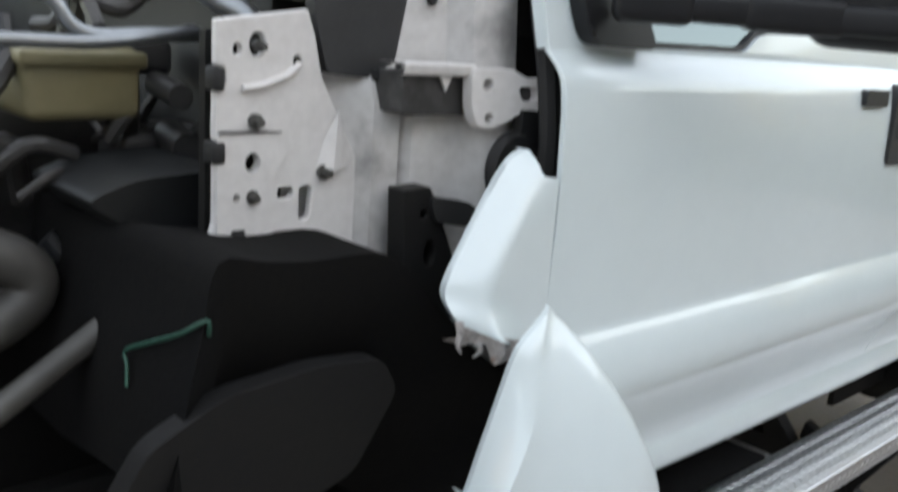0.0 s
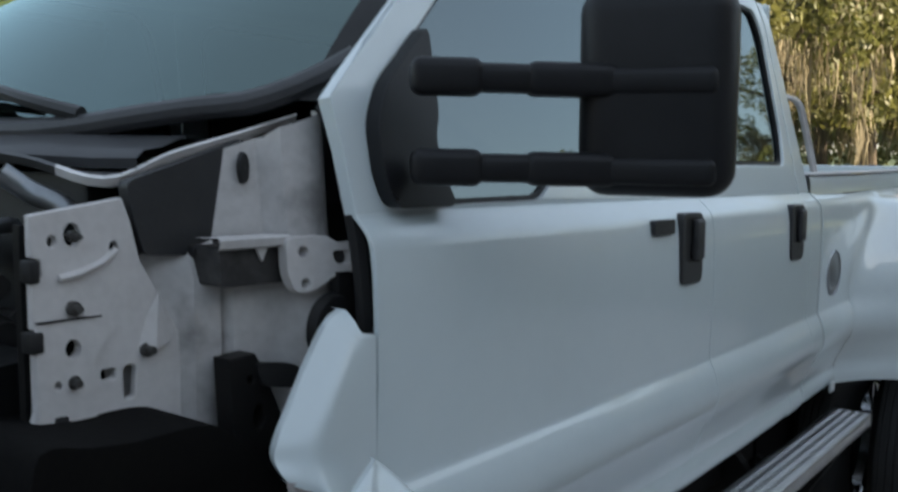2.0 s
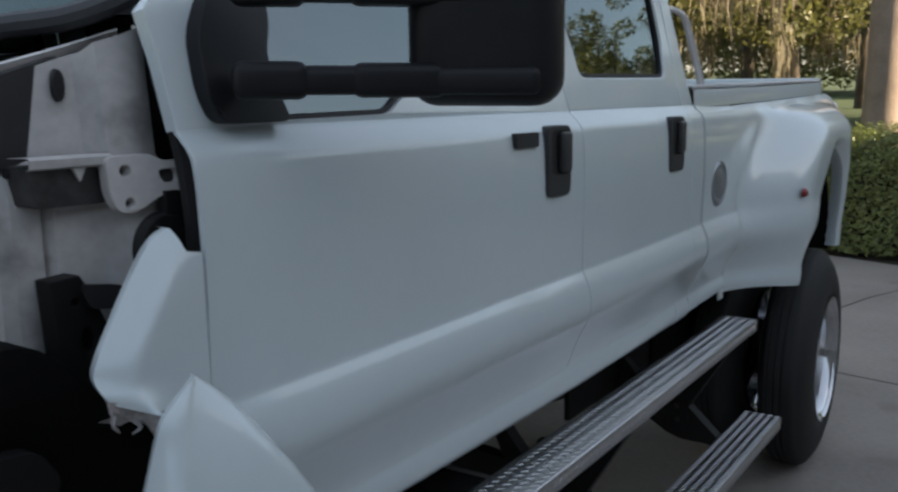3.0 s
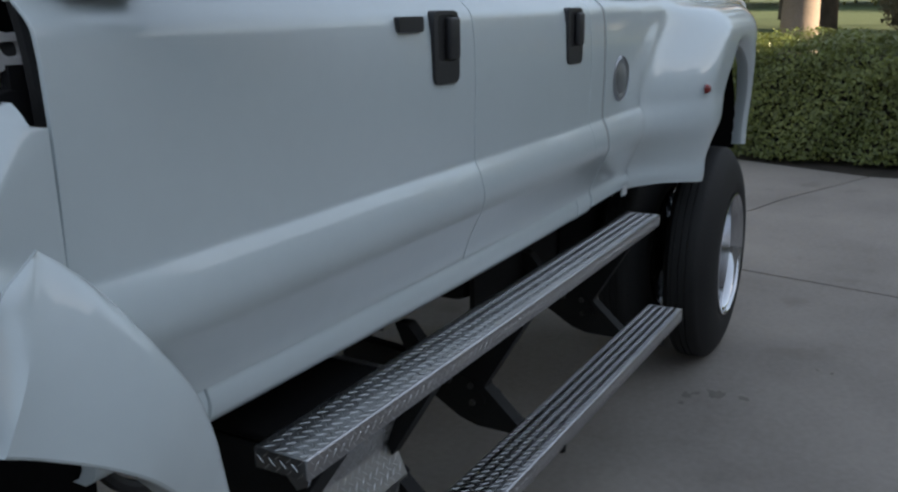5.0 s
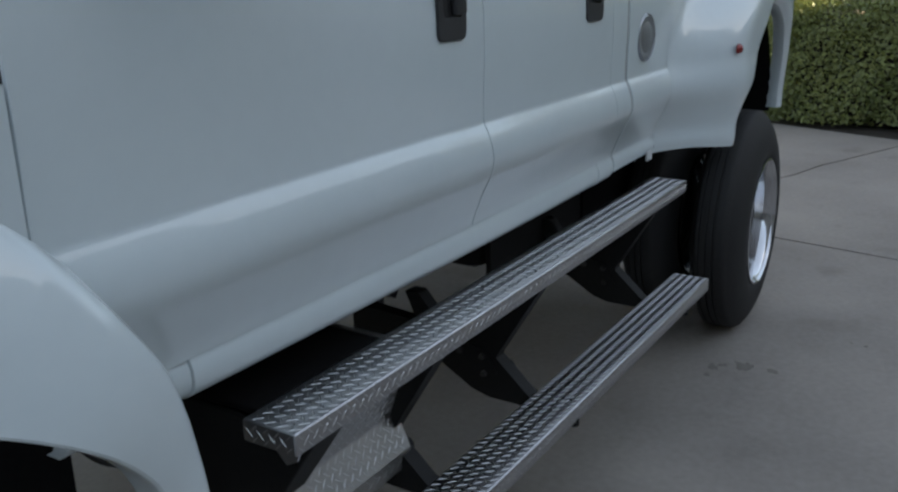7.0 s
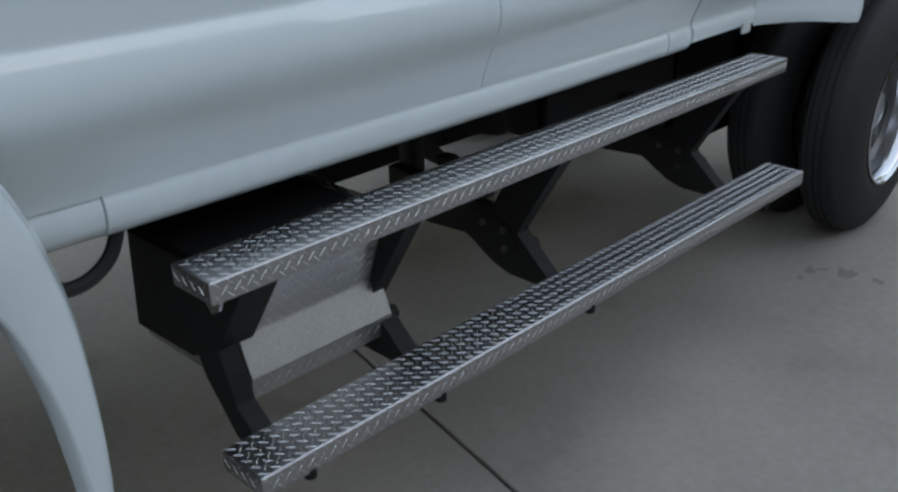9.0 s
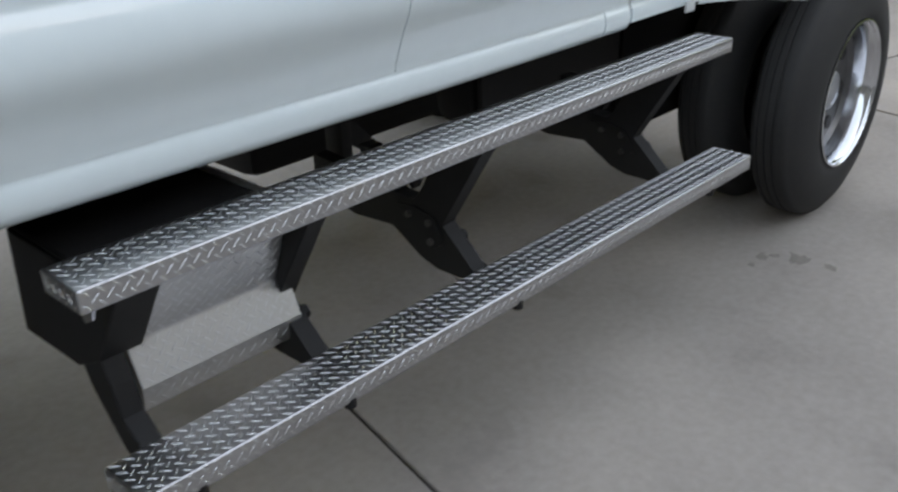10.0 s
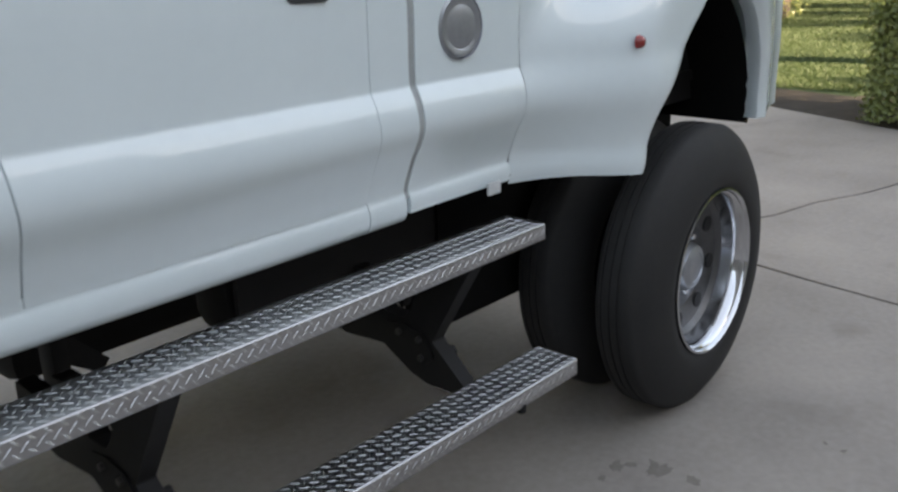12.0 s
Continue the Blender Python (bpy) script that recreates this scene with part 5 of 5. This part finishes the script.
def step_bracket(x, w=0.045):
    """A forked plate: an arm out to the upper step, a leg out to the lower one, a tail in to the frame."""
    bm = bmesh.new()
    out = rounded([(-0.102, 0.771), (-0.002, 0.771), (0.062, 0.700), (0.112, 0.612), (0.135, 0.588), (0.20, 0.590), (0.285, 0.690), (0.33, 0.690), (0.29, 0.600), (0.52, 0.62), (0.52, 0.52), (0.36, 0.486), (0.215, 0.496), (0.115, 0.437), (0.06, 0.4215), (-0.16, 0.4215), (-0.10, 0.432), (-0.06, 0.456), (0.038, 0.545)], 0.008, 3)
    plate(bm, out, [], lambda y, z: (x, y, z), (w, 0, 0))
    br = soften(part("step_bracket", bm, STEEL, truck, "black forked steel step bracket", smooth=False), 0.005)
    # doubling plate and bolts on the knee
    bm = bmesh.new()
    plate(bm, rounded([(0.06, 0.560), (0.13, 0.575), (0.20, 0.565), (0.15, 0.500), (0.07, 0.470), (0.03, 0.500)], 0.012, 3), [], lambda y, z: (x - 0.006, y, z), (0.006, 0, 0))
    part("knee_plate", bm, STEEL, br, smooth=False)
    for y, z in ((0.075, 0.545), (0.145, 0.550), (0.070, 0.495)):
        bm = bmesh.new()
        tube(bm, [(x - 0.006, y, z), (x - 0.016, y, z)], 0.009, 6)
        part("knee_bolt", bm, GUNK, br)
    bm = bmesh.new()
    tube(bm, [(x + 0.02, 0.035, 0.505), (x + 0.055, 0.030, 0.500)], 0.010, 8)
    tube(bm, [(x + 0.050, 0.030, 0.500), (x + 0.068, 0.028, 0.502)], 0.016, 6)
    part("bracket_peg", bm, STEEL, br)
    # bent tab under the upper step
    bm = bmesh.new()
    plate(bm, [(0.16, 0.640), (0.205, 0.660), (0.215, 0.615), (0.185, 0.588)], [], lambda y, z: (x + 0.045, y, z), (0.03, 0, 0))
    part("bent_tab", bm, STEEL, br, smooth=False)


for x in (0.80, 1.30, 2.13):
    step_bracket(x)
for x in (0.44, 0.785, 1.305, 2.19):
    bm = bmesh.new()
    tube(bm, [(x, -0.196, 0.422), (x, -0.196, 0.402), (x, -0.196, 0.398)], [0.013, 0.013, 0.008], 10)
    part("step_foot", bm, STEEL, truck, "small black rubber foot")


def step_box():
    # battery box with a tread-plate face between the near brackets
    X, Z = Vector((1, 0, 0)), Vector((0, 0, 1))
    bm = bmesh.new()
    sec = [(0.05, 0.785), (-0.030, 0.768), (0.032, 0.602), (-0.002, 0.520), (0.006, 0.468), (0.42, 0.465), (0.42, 0.785)]
    plate(bm, sec, [], lambda y, z: (0.46, y, z), (0.372, 0, 0))
    b = soften(part("step_box", bm, DULL, truck, "diamond-plate battery box under the upper step", smooth=False), 0.004)

    def rect(a, c):
        (ya, za), (yc, zc) = a, c
        up = Vector((0, ya - yc, za - zc))
        return ((0.468, yc, zc), X, up.normalized(), 0.358, up.length, X.cross(up).normalized())
    V, Fc = lugs([rect((-0.0285, 0.764), (0.0305, 0.606)), rect((0.0305, 0.598), (-0.0005, 0.524)), rect((-0.001, 0.516), (0.0052, 0.472))])
    tagged(raw("tread", V, Fc, LUG, b, "raised diamond tread bars", smooth=False), kind="stuff")
    # thick black end gusset and the leg down to the lower step
    bm = bmesh.new()
    out = [(-0.103, 0.771), (0.30, 0.782), (0.325, 0.550), (0.105, 0.558), (0.045, 0.585), (0.010, 0.605)]
    plate(bm, out, [], lambda y, z: (0.398, y, z), (0.088, 0, 0))
    gus = soften(part("end_gusset", bm, STEEL, truck, "black steel end plate carrying both steps", smooth=False), 0.005)
    bm = bmesh.new()
    plate(bm, [(0.012, 0.612), (-0.012, 0.560), (-0.030, 0.500), (-0.080, 0.462), (-0.150, 0.4215), (-0.02, 0.4215), (0.068, 0.522), (0.088, 0.566), (0.10, 0.60)], [], lambda y, z: (0.400, y, z), (0.046, 0, 0))
    soften(part("leg", bm, STEEL, gus, smooth=False), 0.005)
    # tread-plate offcut hanging from the step's end
    bm = bmesh.new()
    plate(bm, [(-0.02, 0.772), (-0.098, 0.772), (-0.085, 0.742), (-0.060, 0.728)], [], lambda y, z: (0.362, y, z), (0.006, 0, 0))
    part("end_tab", bm, ALU, gus, smooth=False)
    bm = bmesh.new()
    box(bm, (0.40, 0.035, 0.783), (0.79, 0.45, 0.797), 0.004)
    part("box_lid", bm, LINER, truck, "black flat lid over the box", smooth=False)


step_box()


# ---------- garden ----------
def leaf_cloud(centres, radii, n, size, seed, squash=(1, 1, 1), hang=0.0):
    """Small leaves scattered in clumps: vertices and faces of bent quads."""
    r = np.random.RandomState(seed)
    V, Fc = [], []
    centres, radii = np.array(centres, float), np.array(radii, float)
    pick = r.choice(len(centres), n, p=radii ** 2 / (radii ** 2).sum())
    d = r.normal(size=(n, 3))
    d /= np.linalg.norm(d, axis=1)[:, None]
    pos = centres[pick] + d * (radii[pick] * r.uniform(0.35, 1.0, n) ** 0.6)[:, None] * np.array(squash)
    a = r.normal(size=(n, 3))
    a[:, 2] -= hang
    a /= np.linalg.norm(a, axis=1)[:, None]
    b = np.cross(a, r.normal(size=(n, 3)))
    b /= np.linalg.norm(b, axis=1)[:, None]
    s = size * r.uniform(0.6, 1.4, n)
    for i in range(n):
        p, u, v = pos[i], a[i] * s[i], b[i] * s[i] * 0.42
        k = len(V)
        V += [p - u, p + v, p + u, p - v]
        Fc.append((k, k + 1, k + 2, k + 3))
    return V, Fc


def hedge(name, x0, x1, y0, y1, h, n, seed, label):
    r = np.random.RandomState(seed)
    root = tagged(new(name), label, "hedge")
    bm = bmesh.new()
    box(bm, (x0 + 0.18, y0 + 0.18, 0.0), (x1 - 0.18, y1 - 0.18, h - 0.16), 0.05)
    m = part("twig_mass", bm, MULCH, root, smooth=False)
    V, Fc = [], []
    areas = [("x", (y1 - y0) * h), ("y", (x1 - x0) * h * 2), ("z", (x1 - x0) * (y1 - y0))]
    for face, ar in areas:
        for _ in range(int(n * ar / sum(q for _, q in areas))):
            x, y, z = r.uniform(x0, x1), r.uniform(y0, y1), r.uniform(0.04, h)
            d = r.exponential(0.03)
            bump = 0.05 * math.sin(x * 3.1 + y * 4.3 + z * 5.0) + 0.04 * math.sin(y * 9.1 + z * 7.7)
            if face == "x":
                x, nn = x0 + d + bump, Vector((-1, 0, 0.35))
            elif face == "z":
                z, nn = h - d + bump, Vector((0, 0, 1))
            elif r.rand() < 0.5:
                y, nn = y1 - d + bump, Vector((0, 1, 0.3))
            else:
                y, nn = y0 + d + bump, Vector((0, -1, 0.3))
            z -= 0.10 * smoothstep(0.12, 0, min(x - x0, y1 - y)) * (z > h - 0.2)
            nn = (nn + Vector(r.normal(size=3)) * 0.45).normalized()
            u = nn.cross(Vector(r.normal(size=3))).normalized() * r.uniform(0.013, 0.028)
            v = nn.cross(u).normalized() * u.length * 0.55
            p = Vector((x, y, max(0.02, z)))
            k = len(V)
            V += [p - u, p + v, p + u, p - v]
            Fc.append((k, k + 1, k + 2, k + 3))
    tagged(raw("foliage", V, Fc, HEDGE_LEAF, root), kind="stuff")
    return root


hedge("hedge", 8.02, 9.3, -5.5, 0.98, 1.07, 70000, 3, "dense clipped green hedge beside the driveway")
hedge("hedge", 15.2, 16.6, 4.9, 9.0, 1.25, 9000, 4, "clipped green hedge out on the lawn")


def mulch_bed():
    bm = bmesh.new()
    pts = [(7.77, -7.5), (7.70, -0.3), (7.88, 0.3), (8.04, 0.78), (8.44, 1.8), (9.02, 2.8), (9.5, 2.6), (9.3, 1.5), (9.8, 1.2), (9.8, -7.5)]
    plate(bm, pts, [], lambda x, y: (x, y, -0.004), (0, 0, -0.03))
    tagged(put("planting_bed", bm, MULCH, smooth=False), "dark mulch bed along the driveway edge", "planting bed", kind="structure")


mulch_bed()


def grass():
    r = np.random.RandomState(8)
    V, Fc = [], []
    n = 110000
    for _ in range(n):
        x = 8.6 + 16 * r.rand() ** 1.6
        y = 1.0 + (x - 7.5) * (r.rand() * 0.75) if r.rand() < 0.75 else r.uniform(-2, 10)
        if x < 10.2 and y < 1.6:
            continue
        if x < 9.6 and y < 3.2:
            continue
        h = r.uniform(0.018, 0.04) * (1 + 0.03 * (x - 8))
        a = r.uniform(0, 6.28)
        w = 0.004 * (1 + 0.06 * (x - 8))
        p = Vector((x, y, -0.032))
        u = Vector((math.cos(a) * w, math.sin(a) * w, 0))
        t = Vector((r.normal() * 0.014, r.normal() * 0.014, h))
        k = len(V)
        V += [p - u, p + u, p + t]
        Fc.append((k, k + 1, k + 2))
    tagged(raw("grass", V, Fc, GRASS), "short mown green grass blades", "grass", kind="stuff")


grass()


def palm_trunk(x, y, r0, h, name="tall_palm", label="pale straight palm trunk behind the hedge"):
    bm = bmesh.new()
    rnd = random.Random(2)
    pts, rs = [], []
    for i in range(60):
        z = h * i / 59
        pts.append((x + 0.03 * math.sin(z * 0.6), y + 0.02 * math.cos(z * 0.8), z - 0.05))
        rs.append(r0 * (1 + 0.35 * math.exp(-z / 0.35)) * (1 + 0.025 * math.sin(z * 26) + rnd.uniform(-0.01, 0.01)) * (1 - 0.02 * z))
    tube(bm, pts, rs, 24)
    root = tagged(new(name), label, "tree")
    part("trunk", bm, PALM_BARK, root)
    return root


def frond(V, Fc, base, heading, length, rise, droop, rnd):
    """One feather frond: a bent rib with drooping leaflets."""
    out = Vector((math.cos(heading), math.sin(heading), 0))
    side = Vector((-out.y, out.x, 0))
    pts = []
    for i in range(25):
        t = i / 24
        pts.append(Vector(base) + out * length * (t * math.cos(rise) * (1 - 0.15 * t)) + Vector((0, 0, length * (math.sin(rise) * t - droop * t * t))))
    for i in range(24):
        p, q = pts[i], pts[i + 1]
        d = (q - p).normalized()
        wd = 0.022 * (1 - i / 26)
        k = len(V)
        V += [p - side * wd, p + side * wd, q + side * wd * 0.9, q - side * wd * 0.9]
        Fc.append((k, k + 1, k + 2, k + 3))
        if i < 2:
            continue
        for m in range(2):
            pp = p.lerp(q, m / 2)
            L = length * 0.30 * math.sin(math.pi * min(1, (i / 24) * 0.85 + 0.13)) * rnd.uniform(0.85, 1.15)
            for sg in (-1, 1):
                e = (side * sg * 0.8 + d * 0.65 + Vector((0, 0, 0.30 - 0.1 * rnd.random()))).normalized()
                tip = pp + e * L + Vector((0, 0, -0.42 * L * rnd.uniform(0.6, 1.3)))
                mid = pp + e * L * 0.55
                w = d * 0.024
                k = len(V)
                V += [pp - w * 0.5, mid - w, tip, mid + w]
                Fc.append((k, k + 1, k + 2, k + 3))


def palm(x, y, h, n, length, seed, label):
    rnd = random.Random(seed)
    root = tagged(new("palm_tree"), label, "tree")
    bm = bmesh.new()
    pts, rs = [], []
    for i in range(24):
        z = h * i / 23
        pts.append((x, y, z - 0.05))
        rs.append(0.17 * (1 + 0.06 * math.sin(z * 18)))
    tube(bm, pts, rs, 14)
    part("trunk", bm, BARK, root)
    V, Fc = [], []
    for i in range(n):
        a = i * 2.39996 + rnd.uniform(-0.2, 0.2)
        k = i / n
        frond(V, Fc, (x, y, h), a, length * rnd.uniform(0.85, 1.1), 1.25 - 1.45 * k, 0.55 + 0.25 * rnd.random(), rnd)
    raw("crown", V, Fc, PALM_LEAF, root)
    return root


def polar(az, d):
    return 1.0 * -0.9 + d * math.cos(radians(az)), -0.75 + d * math.sin(radians(az))


palm_trunk(12.1, 1.10, 0.235, 9.0)
for i, (az, d, h, n, L) in enumerate(((72, 11.5, 2.9, 26, 2.9), (64, 12.5, 3.9, 26, 3.0), (57, 13.5, 3.2, 26, 2.9), (50, 15.0, 4.0, 24, 3.0), (80, 12.0, 3.8, 24, 2.8), (68, 15.0, 5.0, 24, 3.1), (60, 17.0, 5.5, 24, 3.1))):
    x, y = polar(az, d)
    palm(x, y, h, n, L, 20 + i, "sunlit yellow-green feather palm behind the truck")


def dry_plant():
    x, y = polar(64.8, 9.6)
    root = tagged(new("orange_plant"), "orange dried palm leaves among the palms", "plant")
    rnd = random.Random(3)
    V, Fc = [], []
    for i in range(7):
        frond(V, Fc, (x, y, 2.75), 4.4 + rnd.uniform(-0.7, 0.7), rnd.uniform(0.5, 0.75), 1.3, 0.2, rnd)
    raw("leaves", V, Fc, DEAD_LEAF, root)
    bm = bmesh.new()
    tube(bm, [(x, y, -0.05), (x + 0.02, y, 1.5), (x, y, 2.8)], [0.05, 0.04, 0.03], 8)
    part("stem", bm, BARK, root)


dry_plant()


def oak(x, y, h, spread, seed, leaves, moss, label):
    rnd = random.Random(seed)
    root = tagged(new("oak_tree"), label, "tree")
    bm = bmesh.new()
    fork = h * rnd.uniform(0.30, 0.4)
    lean = rnd.uniform(-0.4, 0.4)
    tube(bm, bend([(x, y, -0.1), (x + lean * 0.2, y, fork * 0.5), (x + lean, y + 0.1, fork)], 6), [0.21 * (1.3 - 0.6 * i / 12) for i in range(13)], 12)
    cs, rs = [], []
    for i in range(12):
        a = i * 2 * math.pi / 12 + rnd.uniform(-0.3, 0.3)
        L = spread * rnd.uniform(0.6, 1.0)
        zt = h * rnd.uniform(0.30, 0.95)
        e = Vector((x + lean + math.cos(a) * L, y + math.sin(a) * L, zt))
        s = Vector((x + lean, y + 0.1, fork * rnd.uniform(0.8, 1.0)))
        c = bend([s, s.lerp(e, 0.45) + Vector((0, 0, 0.6)), e], 6)
        tube(bm, c, [0.11 * (1 - 0.75 * k / (len(c) - 1)) for k in range(len(c))], 7)
        for k in range(5):
            t = rnd.uniform(0.45, 1.05)
            p = s.lerp(e, t) + Vector((rnd.uniform(-1, 1), rnd.uniform(-1, 1), rnd.uniform(-0.4, 1.0)))
            cs.append(tuple(p))
            rs.append(rnd.uniform(0.42, 0.92))
    part("trunk", bm, BARK, root)
    V, Fc = leaf_cloud(cs, rs, leaves, 0.085, seed, (1, 1, 0.75))
    raw("crown", V, Fc, OAK_LEAF, root)
    if moss:
        V, Fc = [], []
        for _ in range(moss):
            i = rnd.randrange(len(cs))
            p = Vector(cs[i]) + Vector((rnd.uniform(-1, 1), rnd.uniform(-1, 1), -rnd.uniform(0.2, 0.8))) * rs[i]
            L = rnd.uniform(0.5, 1.6)
            for m in range(26):
                q = p + Vector((rnd.gauss(0, 0.12), rnd.gauss(0, 0.12), rnd.uniform(-0.15, 0.15)))
                l = L * rnd.uniform(0.3, 1.0)
                a = rnd.uniform(0, 3.14)
                w = Vector((math.cos(a), math.sin(a), 0)) * rnd.uniform(0.004, 0.014)
                b1 = Vector((rnd.uniform(-0.08, 0.08), rnd.uniform(-0.08, 0.08), -l * 0.5))
                b2 = Vector((rnd.uniform(-0.14, 0.14), rnd.uniform(-0.14, 0.14), -l))
                k = len(V)
                V += [q - w, q + w, q + w * 0.9 + b1, q + b2, q - w * 0.9 + b1]
                Fc.append((k, k + 1, k + 2, k + 3, k + 4))
        raw("moss", V, Fc, MOSS, root, "grey-brown hanging moss")
    return root


OAKS = ((44, 17, 7.5, 4.2, 14000, 0), (36, 19, 8.5, 4.6, 16000, 30), (27, 17, 7.5, 4.6, 19000, 60), (20, 21, 8.5, 5.0, 20000, 90), (13.5, 25, 9.0, 5.2, 20000, 110),
        (7.5, 29, 9.5, 5.2, 18000, 110), (-3, 31, 9.5, 5.4, 16000, 60), (30, 27, 10.5, 5.5, 14000, 50), (16, 34, 11, 6.0, 14000, 80), (55, 24, 9.0, 5.2, 9000, 0),
        (4, 37, 11, 6.2, 13000, 120), (-6, 36, 11, 6.2, 12000, 60), (10, 42, 12, 6.5, 13000, 60), (23, 40, 12, 6.5, 12000, 60))
oaks = []
for i, (az, d, h, sp, nl, ms) in enumerate(OAKS):
    x, y = polar(az, d)
    oaks.append(oak(x, y, h, sp, 40 + i, nl, ms, "tall oak with hanging moss in evening sun" if ms else "tall green oak behind the palms"))
# unseen oak copies added off camera to block low sky glow in reflections
for i, (x, y, turn) in enumerate(((64, -12, 0.4), (64, -24, 1.7), (58, -36, 2.9), (50, -47, 4.0), (40, -55, 5.1), (29, -62, 0.9), (75, -17, 2.2), (70, -32, 3.3), (56, -54, 4.4))):
    sx, sy = polar(*OAKS[i % 3][:2])
    copy_thing(oaks[i % 3], Matrix.Translation((x, y, 0)) @ Matrix.Rotation(turn, 4, "Z") @ Matrix.Diagonal((1.5, 1.5, 1.5, 1)) @ Matrix.Translation((-sx, -sy, 0)))


# unseen oaks added off camera to shade the near lawn and darken window reflections
sx, sy = polar(*OAKS[4][:2])
for x, y, k in ((13.2, -10.2, 0.5), (18.3, -9.6, 0.5), (19.8, -9.2, 0.62), (20.8, -11.8, 0.66), (23.5, -9.5, 0.66), (24.5, -12.0, 0.7), (29.5, -11.0, 1.05), (33.0, -12.5, 1.15), (30.5, -15.5, 0.9)):
    copy_thing(oaks[4], Matrix.Translation((x, y, 0)) @ Matrix.Rotation(x, 4, "Z") @ Matrix.Diagonal((k, k, k, 1)) @ Matrix.Translation((-sx, -sy, 0)))


def shrubs():
    """Low far planting on the lawn and under the oaks, plus an unseen belt against sky glow."""
    r = np.random.RandomState(6)
    cs, rs = [], []
    for az in range(26, 60, 2):
        x, y = polar(az + r.rand(), 31 + 8 * r.rand())
        for k in range(6):
            cs.append((x + r.normal(), y + r.normal(), 0.4 + 4.2 * r.rand() ** 1.4))
            rs.append(0.7 + 0.8 * r.rand())
    V, Fc = leaf_cloud(cs, rs, 30000, 0.12, 6)
    cs, rs = [], []
    for az in range(-24, 60):
        x, y = polar(az * 0.5 + r.rand(), 60 + 12 * r.rand())
        for k in range(6):
            cs.append((x + r.normal() * 1.5, y + r.normal() * 1.5, 0.4 + 9.0 * r.rand()))
            rs.append(1.3 + 1.2 * r.rand())
    V2, F2 = leaf_cloud(cs, rs, 60000, 0.24, 16)
    Fc += [tuple(i + len(V) for i in f) for f in F2]
    V += V2
    # unseen belt, added to keep horizon glow out of the paint's reflections
    cs, rs = [], []
    for az in range(-72, -10, 2):
        x, y = polar(az + r.rand(), 58 + 8 * r.rand())
        for k in range(6):
            cs.append((x + r.normal() * 1.5, y + r.normal() * 1.5, 0.6 + 6.5 * r.rand()))
            rs.append(1.5 + 1.0 * r.rand())
    V2, F2 = leaf_cloud(cs, rs, 22000, 0.28, 7)
    Fc += [tuple(i + len(V) for i in f) for f in F2]
    V += V2
    tagged(raw("undergrowth", V, Fc, OAK_LEAF), "dark green undergrowth below the far trees", "shrubs", kind="stuff")
    cs, rs = [], []
    for k in range(9):
        cs.append((25.5 + r.normal() * 0.4, 0.3 + r.normal() * 0.5, 0.75 + r.normal() * 0.25))
        rs.append(0.55)
    V, Fc = leaf_cloud(cs, rs, 5000, 0.07, 9)
    root = tagged(new("round_shrub"), "pale rounded shrub out on the lawn", "shrub")
    raw("foliage", V, Fc, MOSS, root)


shrubs()


def shade_walls():
    """Unseen walls added behind the camera to shade the driveway and dim the western sky."""
    bm = bmesh.new()
    box(bm, (-22, -7.3, -0.05), (6.0, -7.0, 5.2))
    # lower stretch, letting more sky reach the far slabs
    box(bm, (6.0, -7.3, -0.05), (11.3, -7.0, 3.6))
    tagged(put("wall_south", bm, STUCCO, smooth=False), "unseen plain brown stucco wall added to shade the driveway", "wall", kind="structure")
    bm = bmesh.new()
    box(bm, (-9.3, -6.995, -0.05), (-9.0, 7.0, 3.6))
    tagged(put("wall_west", bm, STUCCO, smooth=False), "unseen plain brown stucco wall added to dim western sky light", "wall", kind="structure")


shade_walls()
